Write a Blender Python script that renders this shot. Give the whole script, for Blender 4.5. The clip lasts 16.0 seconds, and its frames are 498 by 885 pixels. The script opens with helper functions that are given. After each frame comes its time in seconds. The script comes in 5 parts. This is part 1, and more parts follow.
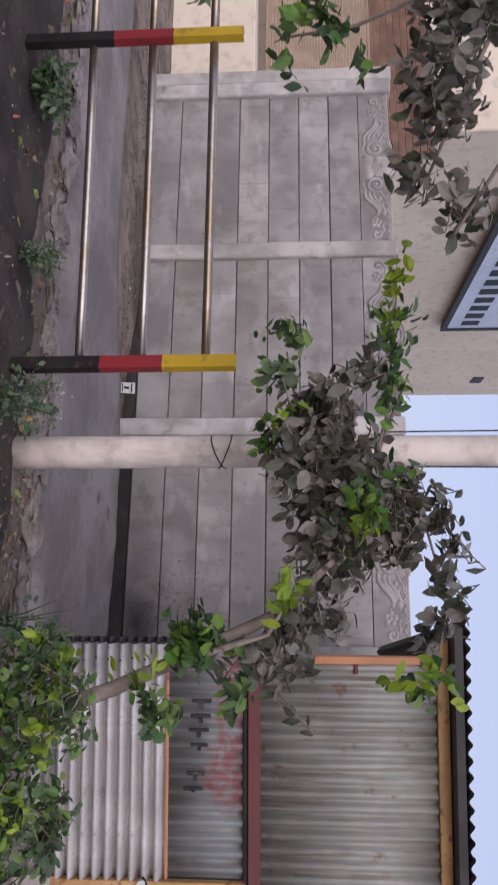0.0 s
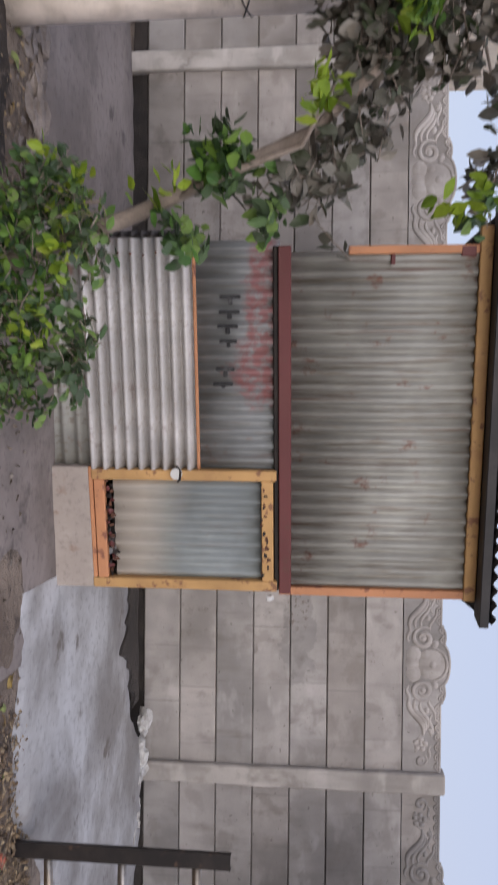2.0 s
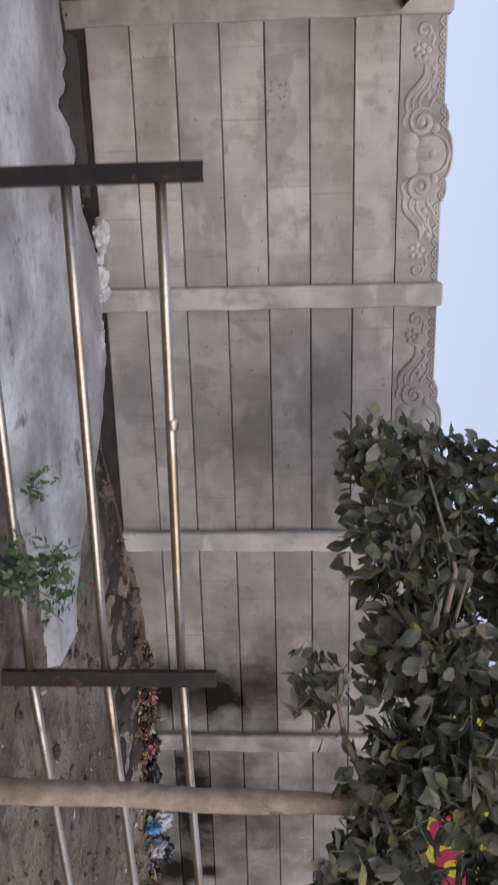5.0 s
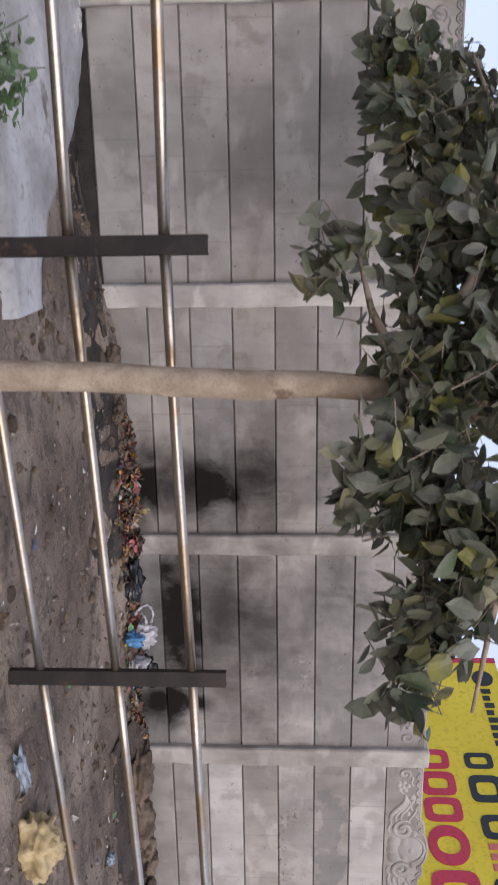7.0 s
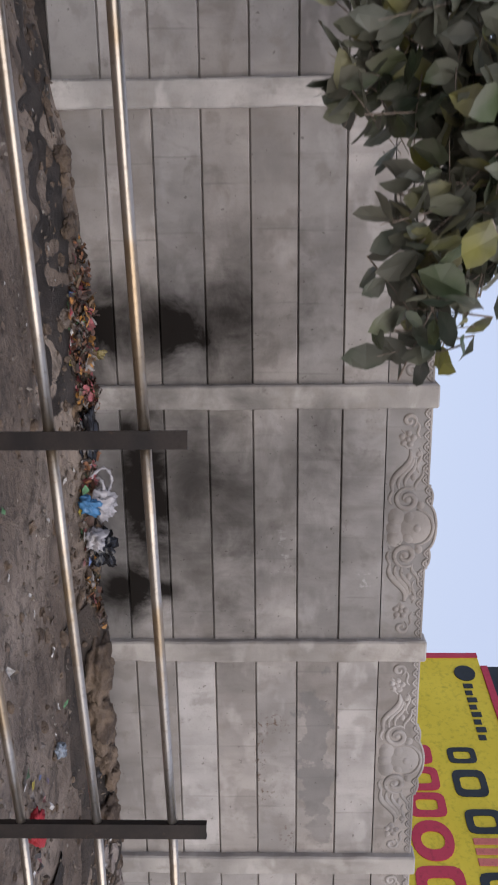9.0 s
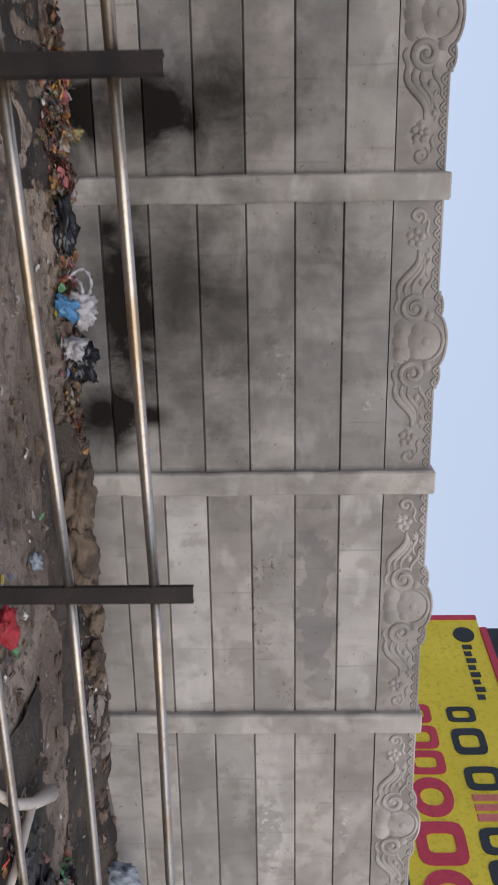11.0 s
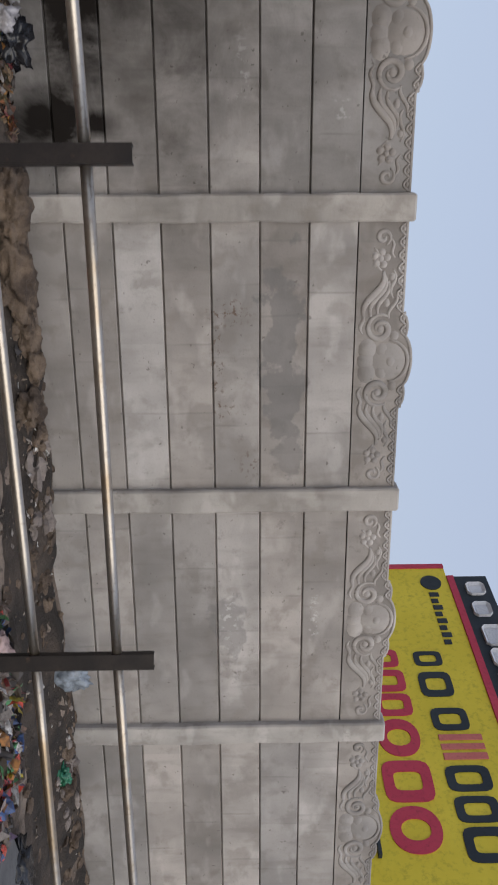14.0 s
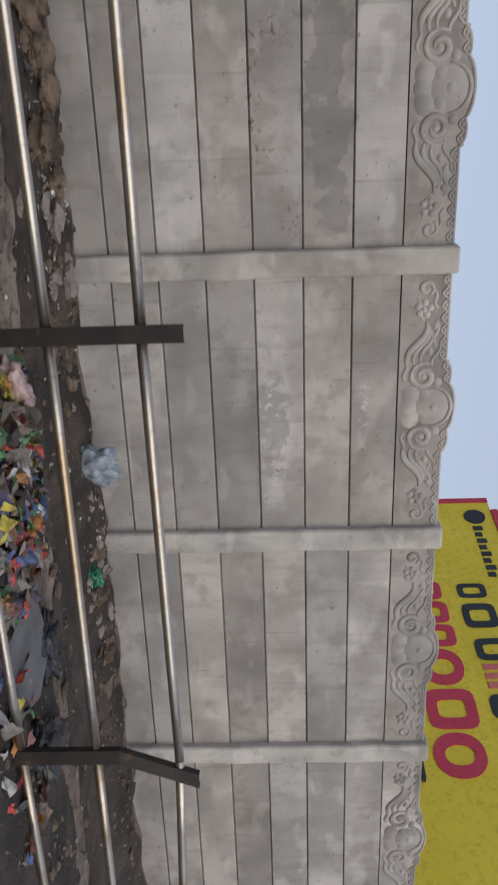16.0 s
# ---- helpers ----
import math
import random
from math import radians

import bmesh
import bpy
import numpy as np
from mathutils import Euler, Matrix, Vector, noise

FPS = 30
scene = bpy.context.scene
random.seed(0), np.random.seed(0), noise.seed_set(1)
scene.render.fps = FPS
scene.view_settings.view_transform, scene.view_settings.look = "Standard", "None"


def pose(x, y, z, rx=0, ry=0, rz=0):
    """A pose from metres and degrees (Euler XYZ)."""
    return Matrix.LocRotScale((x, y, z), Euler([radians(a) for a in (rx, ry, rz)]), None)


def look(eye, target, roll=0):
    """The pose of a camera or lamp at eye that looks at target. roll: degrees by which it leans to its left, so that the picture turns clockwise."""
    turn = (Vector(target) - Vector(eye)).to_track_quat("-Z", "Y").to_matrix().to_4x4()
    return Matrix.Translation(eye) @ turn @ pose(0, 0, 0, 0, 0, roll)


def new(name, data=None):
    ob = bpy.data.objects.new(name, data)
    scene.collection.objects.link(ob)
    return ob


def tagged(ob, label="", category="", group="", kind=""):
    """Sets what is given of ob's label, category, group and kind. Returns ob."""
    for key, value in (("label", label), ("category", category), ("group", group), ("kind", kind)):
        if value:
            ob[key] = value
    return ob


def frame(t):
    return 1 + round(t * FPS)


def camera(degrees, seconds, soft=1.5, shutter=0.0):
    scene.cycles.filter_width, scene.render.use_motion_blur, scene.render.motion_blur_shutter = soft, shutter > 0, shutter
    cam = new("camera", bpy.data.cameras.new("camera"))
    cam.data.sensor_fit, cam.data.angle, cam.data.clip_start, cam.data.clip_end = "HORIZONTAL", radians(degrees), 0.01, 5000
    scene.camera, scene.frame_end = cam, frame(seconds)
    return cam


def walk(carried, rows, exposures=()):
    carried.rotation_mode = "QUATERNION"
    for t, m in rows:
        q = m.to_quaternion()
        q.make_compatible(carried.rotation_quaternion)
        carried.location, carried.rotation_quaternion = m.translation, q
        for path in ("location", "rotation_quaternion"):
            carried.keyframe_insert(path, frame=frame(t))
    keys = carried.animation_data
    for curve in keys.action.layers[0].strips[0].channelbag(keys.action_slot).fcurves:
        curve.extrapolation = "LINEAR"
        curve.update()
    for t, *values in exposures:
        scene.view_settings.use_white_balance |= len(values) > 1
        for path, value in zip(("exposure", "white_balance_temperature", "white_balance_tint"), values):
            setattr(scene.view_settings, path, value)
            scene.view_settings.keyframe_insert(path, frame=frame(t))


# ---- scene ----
cam = camera(34.5, 16.0, 1.9, 0.35)
PATH = [
    (0, (0.571, 0.822, 1.544), (-0.034, 2.724, 1.412), 89.7),
    (0.5, (0.613, 0.892, 1.529), (0.134, 2.828, 1.379), 89.7),
    (1, (0.701, 0.894, 1.534), (0.42, 2.867, 1.358), 89.9),
    (1.5, (1.054, 0.999, 1.494), (0.893, 2.985, 1.314), 90.2),
    (2, (1.256, 1.194, 1.509), (1.284, 3.184, 1.314), 90.6),
    (2.5, (1.5, 1.347, 1.477), (1.687, 3.327, 1.267), 90.5),
    (3, (1.796, 1.514, 1.453), (2.147, 3.474, 1.263), 89.9),
    (3.5, (2.145, 1.69, 1.458), (2.63, 3.624, 1.311), 89.2),
    (4, (2.528, 1.775, 1.433), (3.088, 3.691, 1.308), 89.1),
    (4.2, (2.667, 1.781, 1.436), (3.259, 3.687, 1.312), 89.1),
    (6.3, (4.831, 1.944, 1.337), (5.376, 3.866, 1.232), 90.0),
    (6.5, (5.025, 1.998, 1.332), (5.58, 3.917, 1.234), 89.9),
    (7, (5.402, 2.028, 1.321), (5.972, 3.942, 1.221), 89.9),
    (7.5, (5.745, 2.148, 1.319), (6.307, 4.065, 1.218), 89.5),
    (8, (6.148, 2.172, 1.32), (6.676, 4.099, 1.224), 89.7),
    (8.5, (6.52, 2.304, 1.313), (7.038, 4.234, 1.242), 89.8),
    (8.7, (6.609, 2.367, 1.319), (7.137, 4.295, 1.26), 89.8),
    (11, (7.958, 2.569, 1.333), (8.546, 4.48, 1.29), 89.4),
    (11.5, (8.237, 2.647, 1.31), (8.844, 4.552, 1.28), 89.4),
    (12, (8.547, 2.723, 1.349), (9.168, 4.624, 1.339), 89.1),
    (12.5, (8.83, 2.677, 1.361), (9.469, 4.571, 1.373), 88.9),
    (13, (9.059, 2.666, 1.348), (9.727, 4.551, 1.386), 88.9),
    (13.5, (9.308, 2.69, 1.366), (9.967, 4.578, 1.414), 89.1),
    (14, (9.601, 2.674, 1.36), (10.251, 4.565, 1.395), 89.4),
    (14.5, (9.904, 2.691, 1.346), (10.575, 4.575, 1.369), 89.6),
    (15, (10.237, 2.761, 1.363), (10.928, 4.638, 1.364), 89.7),
    (15.5, (10.585, 2.744, 1.356), (11.294, 4.614, 1.324), 89.3),
    (16, (10.907, 2.762, 1.327), (11.661, 4.614, 1.263), 88.7),
]
walk(cam, [(t, look(eye, target, roll)) for t, eye, target, roll in PATH],
     [(0, 0.03, 6060, 17), (1.0, 0.08, 6200, 14), (3.0, 0.08, 6370, 10), (4.2, 0.1, 6300, 10), (6.3, 0.36, 6350, 10), (7.4, 0.45, 6280, 11), (8.7, 0.22, 6300, 10), (11, 0.1, 6330, 6), (12.5, -0.02, 6390, 5), (16, -0.1, 6350, 4)])

# ---- world and light: bright overcast evening ----
world = bpy.data.worlds.new("world")
scene.world = world
world.use_nodes = True
wn = world.node_tree
sky = wn.nodes.new("ShaderNodeTexSky")
sky.sky_type = "NISHITA"
sky.sun_disc = False
sky.sun_elevation = radians(29)
sky.sun_rotation = radians(158)
sky.dust_density, sky.air_density, sky.ozone_density = 2.5, 1.4, 2.0
cloud = wn.nodes.new("ShaderNodeMix")
cloud.data_type = "RGBA"
cloud.inputs[0].default_value = 0.78
cloud.inputs[7].default_value = (4.35, 4.65, 6.1, 1)
wn.links.new(sky.outputs[0], cloud.inputs[6])
wn.links.new(cloud.outputs[2], wn.nodes["Background"].inputs[0])
wn.nodes["Background"].inputs[1].default_value = 0.135
sun_data = bpy.data.lights.new("sun", "SUN")
sun_data.energy, sun_data.angle, sun_data.color = 1.75, radians(70), (1.0, 0.90, 0.80)
sun = new("sun", sun_data)
sun.matrix_world = look((10, -20, 16), (5, 7, 0))


# ---- materials ----
class Nodes:
    """A small builder of node materials."""

    def __init__(self, name):
        self.mat = bpy.data.materials.new(name)
        self.mat.use_nodes = True
        self.nt = self.mat.node_tree
        self.bsdf = self.nt.nodes["Principled BSDF"]
        self.pos = self.node("ShaderNodeNewGeometry").outputs["Position"]
        self.obj = self.node("ShaderNodeTexCoord").outputs["Object"]

    def node(self, kind):
        return self.nt.nodes.new(kind)

    def plug(self, value, socket):
        if isinstance(value, (int, float)):
            socket.default_value = value
        elif isinstance(value, tuple):
            socket.default_value = value if len(value) != 3 or socket.type == "VECTOR" else (*value, 1)
        else:
            self.nt.links.new(value, socket)

    def math(self, op, a, b=0.0, clamp=False):
        n = self.nt.nodes.new("ShaderNodeMath")
        n.operation, n.use_clamp = op, clamp
        self.plug(a, n.inputs[0]), self.plug(b, n.inputs[1])
        return n.outputs[0]

    def noise(self, scale, detail=4.0, rough=0.55, where=None, stretch=None, distort=0.0):
        n = self.nt.nodes.new("ShaderNodeTexNoise")
        v = self.pos if where is None else where
        if stretch:
            m = self.nt.nodes.new("ShaderNodeMapping")
            m.inputs["Scale"].default_value = stretch
            self.plug(v, m.inputs[0])
            v = m.outputs[0]
        self.plug(v, n.inputs["Vector"])
        n.inputs["Scale"].default_value, n.inputs["Detail"].default_value, n.inputs["Roughness"].default_value = scale, detail, rough
        n.inputs["Distortion"].default_value = distort
        return n.outputs[0]

    def ramp(self, value, lo, hi):
        n = self.nt.nodes.new("ShaderNodeMapRange")
        n.interpolation_type = "SMOOTHSTEP"
        self.plug(value, n.inputs[0])
        n.inputs[1].default_value, n.inputs[2].default_value = lo, hi
        return n.outputs[0]

    def mix(self, f, a, b, mode="MIX"):
        n = self.nt.nodes.new("ShaderNodeMix")
        n.data_type, n.blend_type = "RGBA", mode
        self.plug(f, n.inputs[0]), self.plug(a, n.inputs[6]), self.plug(b, n.inputs[7])
        return n.outputs[2]

    def random(self):
        return self.nt.nodes.new("ShaderNodeObjectInfo").outputs["Random"]

    def island(self):
        return self.nt.nodes.new("ShaderNodeNewGeometry").outputs["Random Per Island"]

    def palette(self, f, colours):
        n = self.nt.nodes.new("ShaderNodeValToRGB")
        n.color_ramp.interpolation = "CONSTANT"
        e = n.color_ramp.elements
        while len(e) < len(colours):
            e.new(1.0)
        for k, c in enumerate(colours):
            e[k].position, e[k].color = k / len(colours), (*c, 1)
        self.plug(f, n.inputs[0])
        return n.outputs[0]

    def split(self, v=None):
        n = self.nt.nodes.new("ShaderNodeSeparateXYZ")
        self.plug(self.pos if v is None else v, n.inputs[0])
        return n.outputs

    def bump(self, h, strength, distance=0.01):
        n = self.nt.nodes.new("ShaderNodeBump")
        n.inputs["Strength"].default_value, n.inputs["Distance"].default_value = strength, distance
        self.plug(h, n.inputs["Height"])
        self.nt.links.new(n.outputs[0], self.bsdf.inputs["Normal"])

    def done(self, colour, rough=0.8, metal=0.0, **more):
        self.plug(colour, self.bsdf.inputs["Base Color"])
        self.plug(rough, self.bsdf.inputs["Roughness"])
        self.plug(metal, self.bsdf.inputs["Metallic"])
        for k, v in more.items():
            self.plug(v, self.bsdf.inputs[k.replace("_", " ")])
        return self.mat


def mat_concrete(name, base=(0.40, 0.375, 0.350), soot=True, tint=0.35, marks=1.0):
    """Precast grey concrete: soft cast clouds, shutter joints, dirt wash, spalls, pale dabs and soot from rubbish fires."""
    m = Nodes(name)
    x, y, z = m.split()
    r = m.random()
    r2 = m.math("FRACT", m.math("MULTIPLY", r, 7.31))
    r3 = m.math("FRACT", m.math("MULTIPLY", r, 23.7))
    shift = m.nt.nodes.new("ShaderNodeVectorMath")
    shift.operation = "ADD"
    comb = m.nt.nodes.new("ShaderNodeCombineXYZ")
    m.plug(m.math("MULTIPLY", r, 37.0), comb.inputs[0])
    m.plug(m.math("MULTIPLY", r, 11.0), comb.inputs[2])
    m.plug(m.pos, shift.inputs[0]), m.plug(comb.outputs[0], shift.inputs[1])
    w = shift.outputs[0]
    big = m.noise(1.7, 3, 0.5, w)
    mid = m.noise(4.6, 4, 0.55, w, distort=0.3)
    fine = m.noise(70, 4, 0.65, w)
    shade = lambda k, t=(1, 1, 1): tuple(c * k * q for c, q in zip(base, t))
    col = m.mix(m.ramp(big, 0.30, 0.70), shade(0.66), shade(1.16))
    col = m.mix(m.math("MULTIPLY", m.ramp(mid, 0.50, 0.66), 0.55), col, shade(0.62, (1.0, 0.97, 0.93)))
    col = m.mix(m.math("MULTIPLY", m.ramp(m.noise(3.1, 3, 0.5, w, stretch=(0.8, 1, 1.6)), 0.54, 0.68), 0.42), col, shade(1.42, (1.0, 1.01, 1.03)))
    # each casting has its own batch colour
    warm = m.mix(m.math("MULTIPLY", r, tint), (1, 1, 1.03), (0.86, 0.76, 0.68))
    col = m.mix(1.0, col, warm, "MULTIPLY")
    tone = m.math("ADD", m.math("MULTIPLY", r2, 0.40), 0.80)
    tc = m.nt.nodes.new("ShaderNodeCombineColor")
    for k in range(3):
        m.plug(tone, tc.inputs[k])
    col = m.mix(1.0, col, tc.outputs[0], "MULTIPLY")
    # dirt washed down in soft sheets, speckle, scattered grime
    wash = m.ramp(m.noise(7, 3, 0.55, w, stretch=(1.3, 1, 0.3)), 0.50, 0.78)
    col = m.mix(m.math("MULTIPLY", wash, 0.32), col, (0.16, 0.14, 0.12))
    grime = m.math("MULTIPLY", m.ramp(m.noise(11, 6, 0.7, w), 0.54, 0.74), m.ramp(m.noise(1.9, 2, 0.5, w), 0.46, 0.64))
    col = m.mix(m.math("MULTIPLY", grime, 0.55), col, (0.13, 0.11, 0.095))
    col = m.mix(m.math("MULTIPLY", m.ramp(fine, 0.50, 0.80), 0.22), col, shade(0.45))
    # shutter joints: upright, about 0.45 m apart, each field of its own grey
    u = m.math("ADD", m.math("MULTIPLY", x, 2.15), m.math("MULTIPLY", r, 5.0))
    saw = m.math("FRACT", m.math("ADD", u, m.math("MULTIPLY", m.math("SUBTRACT", mid, 0.5), 0.05)))
    line = m.ramp(m.math("ABSOLUTE", m.math("SUBTRACT", saw, 0.5)), 0.022, 0.004)
    line = m.math("MULTIPLY", line, m.ramp(m.noise(2.3, 2, 0.5, w), 0.42, 0.62))
    col = m.mix(m.math("MULTIPLY", line, 0.36 * marks), col, shade(0.42))
    block = m.math("FRACT", m.math("MULTIPLY", m.math("FLOOR", m.math("ADD", u, 0.5)), 0.379))
    col = m.mix(m.math("MULTIPLY", block, 0.26 * marks), col, shade(0.55))
    wob = m.math("ADD", m.math("MULTIPLY", m.math("SUBTRACT", m.noise(2.6, 6, 0.66, distort=0.6), 0.5), 2.2), m.math("MULTIPLY", m.math("SUBTRACT", m.noise(8, 3, 0.6, stretch=(1, 1, 0.4)), 0.5), 0.9))

    def spots(rows, edge, lo, hi):
        total = None
        for cx, cz, rx, rz, k in rows:
            dx = m.math("MULTIPLY", m.math("SUBTRACT", x, cx), 1 / rx)
            dz = m.math("MULTIPLY", m.math("SUBTRACT", z, cz), 1 / rz)
            d = m.math("SQRT", m.math("ADD", m.math("MULTIPLY", dx, dx), m.math("MULTIPLY", dz, dz)))
            f = m.math("MULTIPLY", m.ramp(m.math("ADD", d, edge), lo, hi), k)
            total = f if total is None else m.math("MAXIMUM", total, f)
        return total

    if marks:
        # repairs in darker mortar, brown spalled edges, dabs of lime
        rough = m.math("MULTIPLY", m.math("SUBTRACT", m.noise(5.5, 4, 0.6), 0.5), 3.4)
        patch = spots(((10.45, 1.68, 0.30, 0.12, 1), (11.02, 1.66, 0.34, 0.14, 1), (11.45, 1.72, 0.16, 0.10, 0.8), (2.9, 1.30, 0.4, 0.12, 0.6), (12.75, 1.30, 0.34, 0.11, 0.7)), rough, 1.15, 0.85)
        col = m.mix(m.math("MULTIPLY", patch, 0.55), col, (0.155, 0.15, 0.15))
        bits = m.ramp(m.noise(24, 4, 0.65), 0.54, 0.62)
        spall = spots(((10.48, 1.33, 0.10, 0.16, 1), (10.85, 1.25, 0.36, 0.05, 1), (11.12, 1.29, 0.10, 0.09, 1), (11.52, 1.46, 0.14, 0.07, 0.8), (2.72, 1.28, 0.2, 0.12, 0.7), (0.0, 0.45, 0.7, 0.35, 0.6)), 0.0, 1.2, 0.4)
        col = m.mix(m.math("MULTIPLY", m.math("MULTIPLY", spall, bits), 0.85), col, (0.13, 0.085, 0.06))
        dab = spots(((9.06, 1.42, 0.24, 0.05, 1), (12.7, 1.31, 0.26, 0.06, 1), (12.72, 1.92, 0.24, 0.04, 1), (9.28, 2.01, 0.08, 0.06, 1), (13.0, 1.38, 0.10, 0.06, 0.9)), 0.0, 1.25, 0.5)
        col = m.mix(m.math("MULTIPLY", m.math("MULTIPLY", dab, m.ramp(m.noise(30, 3, 0.6, stretch=(1, 1, 0.7)), 0.54, 0.66)), 0.6), col, (0.62, 0.60, 0.58))
        pits = m.ramp(m.noise(26, 2, 0.5, w), 0.72, 0.75)
        col = m.mix(m.math("MULTIPLY", pits, 0.5), col, (0.07, 0.06, 0.05))
    black = 0.0
    if soot:
        black = spots(((7.44, 0.46, 0.44, 1.0, 1.15), (7.42, 0.95, 0.6, 0.95, 0.85), (7.50, 0.15, 0.5, 0.25, 0.8), (8.62, 0.46, 1.05, 0.52, 1.02), (8.5, 0.82, 0.95, 0.55, 1.0), (9.34, 0.24, 0.32, 0.40, 1.35), (9.36, 0.54, 0.15, 0.34, 1.0), (8.15, 0.34, 0.26, 0.26, 0.9),
                       (8.75, 1.10, 1.25, 1.0, 0.88), (8.45, 1.66, 0.65, 0.55, 0.84), (9.1, 1.5, 0.8, 0.8, 0.62), (7.3, 1.2, 1.0, 1.2, 0.5), (8.2, 0.8, 2.0, 1.6, 0.28), (-0.05, 0.12, 0.45, 0.22, 0.95), (-0.6, 0.1, 0.9, 0.22, 0.5), (5.0, 1.2, 0.9, 0.9, 0.32)), m.math("MULTIPLY", wob, 0.55), 1.45, -0.15)
        black = m.math("MULTIPLY", black, m.math("ADD", 0.74, m.math("MULTIPLY", r3, 0.42)))
        black = m.math("MINIMUM", black, 0.985)
        col = m.mix(black, col, (0.010, 0.0082, 0.007))
    m.bump(m.math("ADD", m.math("MULTIPLY", mid, 0.6), m.math("MULTIPLY", fine, 0.4)), 0.4, 0.008)
    m.plug(m.math("SUBTRACT", 0.35, m.math("MULTIPLY", black, 0.30)), m.bsdf.inputs["Specular IOR Level"])
    return m.done(col, m.math("ADD", 0.82, m.math("MULTIPLY", big, 0.12)))


def mat_rough(name, a, b, scale=3.0, rough=0.85, grit=0.0, strength=0.5, dist=0.02, metal=0.0, spots=None, spot_scale=9.0, where=False):
    """Two-tone weathered surface with grain, optional grit and spots."""
    m = Nodes(name)
    p = m.obj if where else m.pos
    big, fine = m.noise(scale, 5, 0.6, p, distort=0.3), m.noise(scale * 14, 4, 0.65, p)
    col = m.mix(m.ramp(big, 0.35, 0.68), a, b)
    col = m.mix(m.math("MULTIPLY", m.ramp(fine, 0.48, 0.75), 0.45), col, tuple(c * 0.45 for c in a))
    if spots:
        col = m.mix(m.ramp(m.noise(spot_scale, 4, 0.6, p), 0.60, 0.70), col, spots)
    m.bump(m.math("ADD", big, m.math("MULTIPLY", fine, 0.5 + grit)), strength, dist)
    return m.done(col, rough, metal)


def mat_sheet(name, base, rust=0.3, streak=0.5, pale=None, rough=0.62, metal=0.18, smear=()):
    """Galvanised corrugated sheet with dull zinc bloom, streaks and rust."""
    m = Nodes(name)
    big, streaks = m.noise(2.2, 4, 0.55), m.noise(6, 4, 0.6, stretch=(6, 6, 0.5))
    col = m.mix(m.ramp(big, 0.35, 0.7), tuple(c * 0.75 for c in base), tuple(c * 1.2 for c in base))
    col = m.mix(m.math("MULTIPLY", m.ramp(streaks, 0.5, 0.72), streak), col, (base[0] * 0.55, base[1] * 0.47, base[2] * 0.40))
    col = m.mix(m.math("MULTIPLY", m.ramp(m.noise(3.5, 5, 0.65, stretch=(9, 9, 0.25)), 0.58, 0.70), rust), col, (0.15, 0.075, 0.05))
    if pale:
        z = m.split()[2]
        col = m.mix(m.ramp(m.math("ADD", z, m.math("MULTIPLY", big, 0.25)), pale[1], pale[0]), col, pale[2])
    rusty = m.math("MULTIPLY", m.ramp(m.noise(7, 6, 0.7), 0.58, 0.70), rust)
    col = m.mix(rusty, col, (0.17, 0.065, 0.04))
    if smear:
        x, y, z = m.split()
        wob = m.math("MULTIPLY", m.math("SUBTRACT", m.noise(9, 5, 0.65), 0.5), 2.4)
        red = None
        for cx, cz, rx, rz in smear:
            dx = m.math("MULTIPLY", m.math("SUBTRACT", x, cx), 1 / rx)
            dz = m.math("MULTIPLY", m.math("SUBTRACT", z, cz), 1 / rz)
            d = m.math("SQRT", m.math("ADD", m.math("MULTIPLY", dx, dx), m.math("MULTIPLY", dz, dz)))
            f = m.ramp(m.math("ADD", d, wob), 1.35, 0.65)
            red = f if red is None else m.math("MAXIMUM", red, f)
        col = m.mix(m.math("MULTIPLY", m.math("MULTIPLY", red, m.ramp(m.noise(22, 4, 0.6), 0.30, 0.62)), 0.75), col, (0.24, 0.065, 0.06))
    m.bump(m.noise(40, 3, 0.6), 0.15, 0.004)
    return m.done(col, rough, m.math("MULTIPLY", m.math("SUBTRACT", 1.0, rusty), metal))


def mat_leaf(name, colours, rough=0.55, dust=0.0):
    m = Nodes(name)
    col = m.palette(m.island(), colours)
    col = m.mix(m.math("MULTIPLY", m.ramp(m.noise(14, 3, 0.6), 0.4, 0.7), 0.35), col, tuple(c * 0.5 for c in colours[0]))
    if dust:
        col = m.mix(m.math("MULTIPLY", m.ramp(m.noise(5, 3, 0.6), 0.35, 0.6), dust), col, (0.25, 0.24, 0.205))
    m.bsdf.inputs["Specular IOR Level"].default_value = 0.3
    tr = m.nt.nodes.new("ShaderNodeBsdfTranslucent")
    m.plug(col, tr.inputs[0])
    mixer = m.nt.nodes.new("ShaderNodeMixShader")
    mixer.inputs[0].default_value = 0.25
    mat = m.done(col, rough)
    m.nt.links.new(m.bsdf.outputs[0], mixer.inputs[1])
    m.nt.links.new(tr.outputs[0], mixer.inputs[2])
    m.nt.links.new(mixer.outputs[0], m.nt.nodes["Material Output"].inputs["Surface"])
    return mat


def mat_litter(name, colours, rough=0.5):
    m = Nodes(name)
    col = m.palette(m.island(), colours)
    col = m.mix(m.math("MULTIPLY", m.ramp(m.noise(30, 4, 0.6), 0.38, 0.66), 0.66), col, (0.06, 0.048, 0.04))
    return m.done(col, rough)


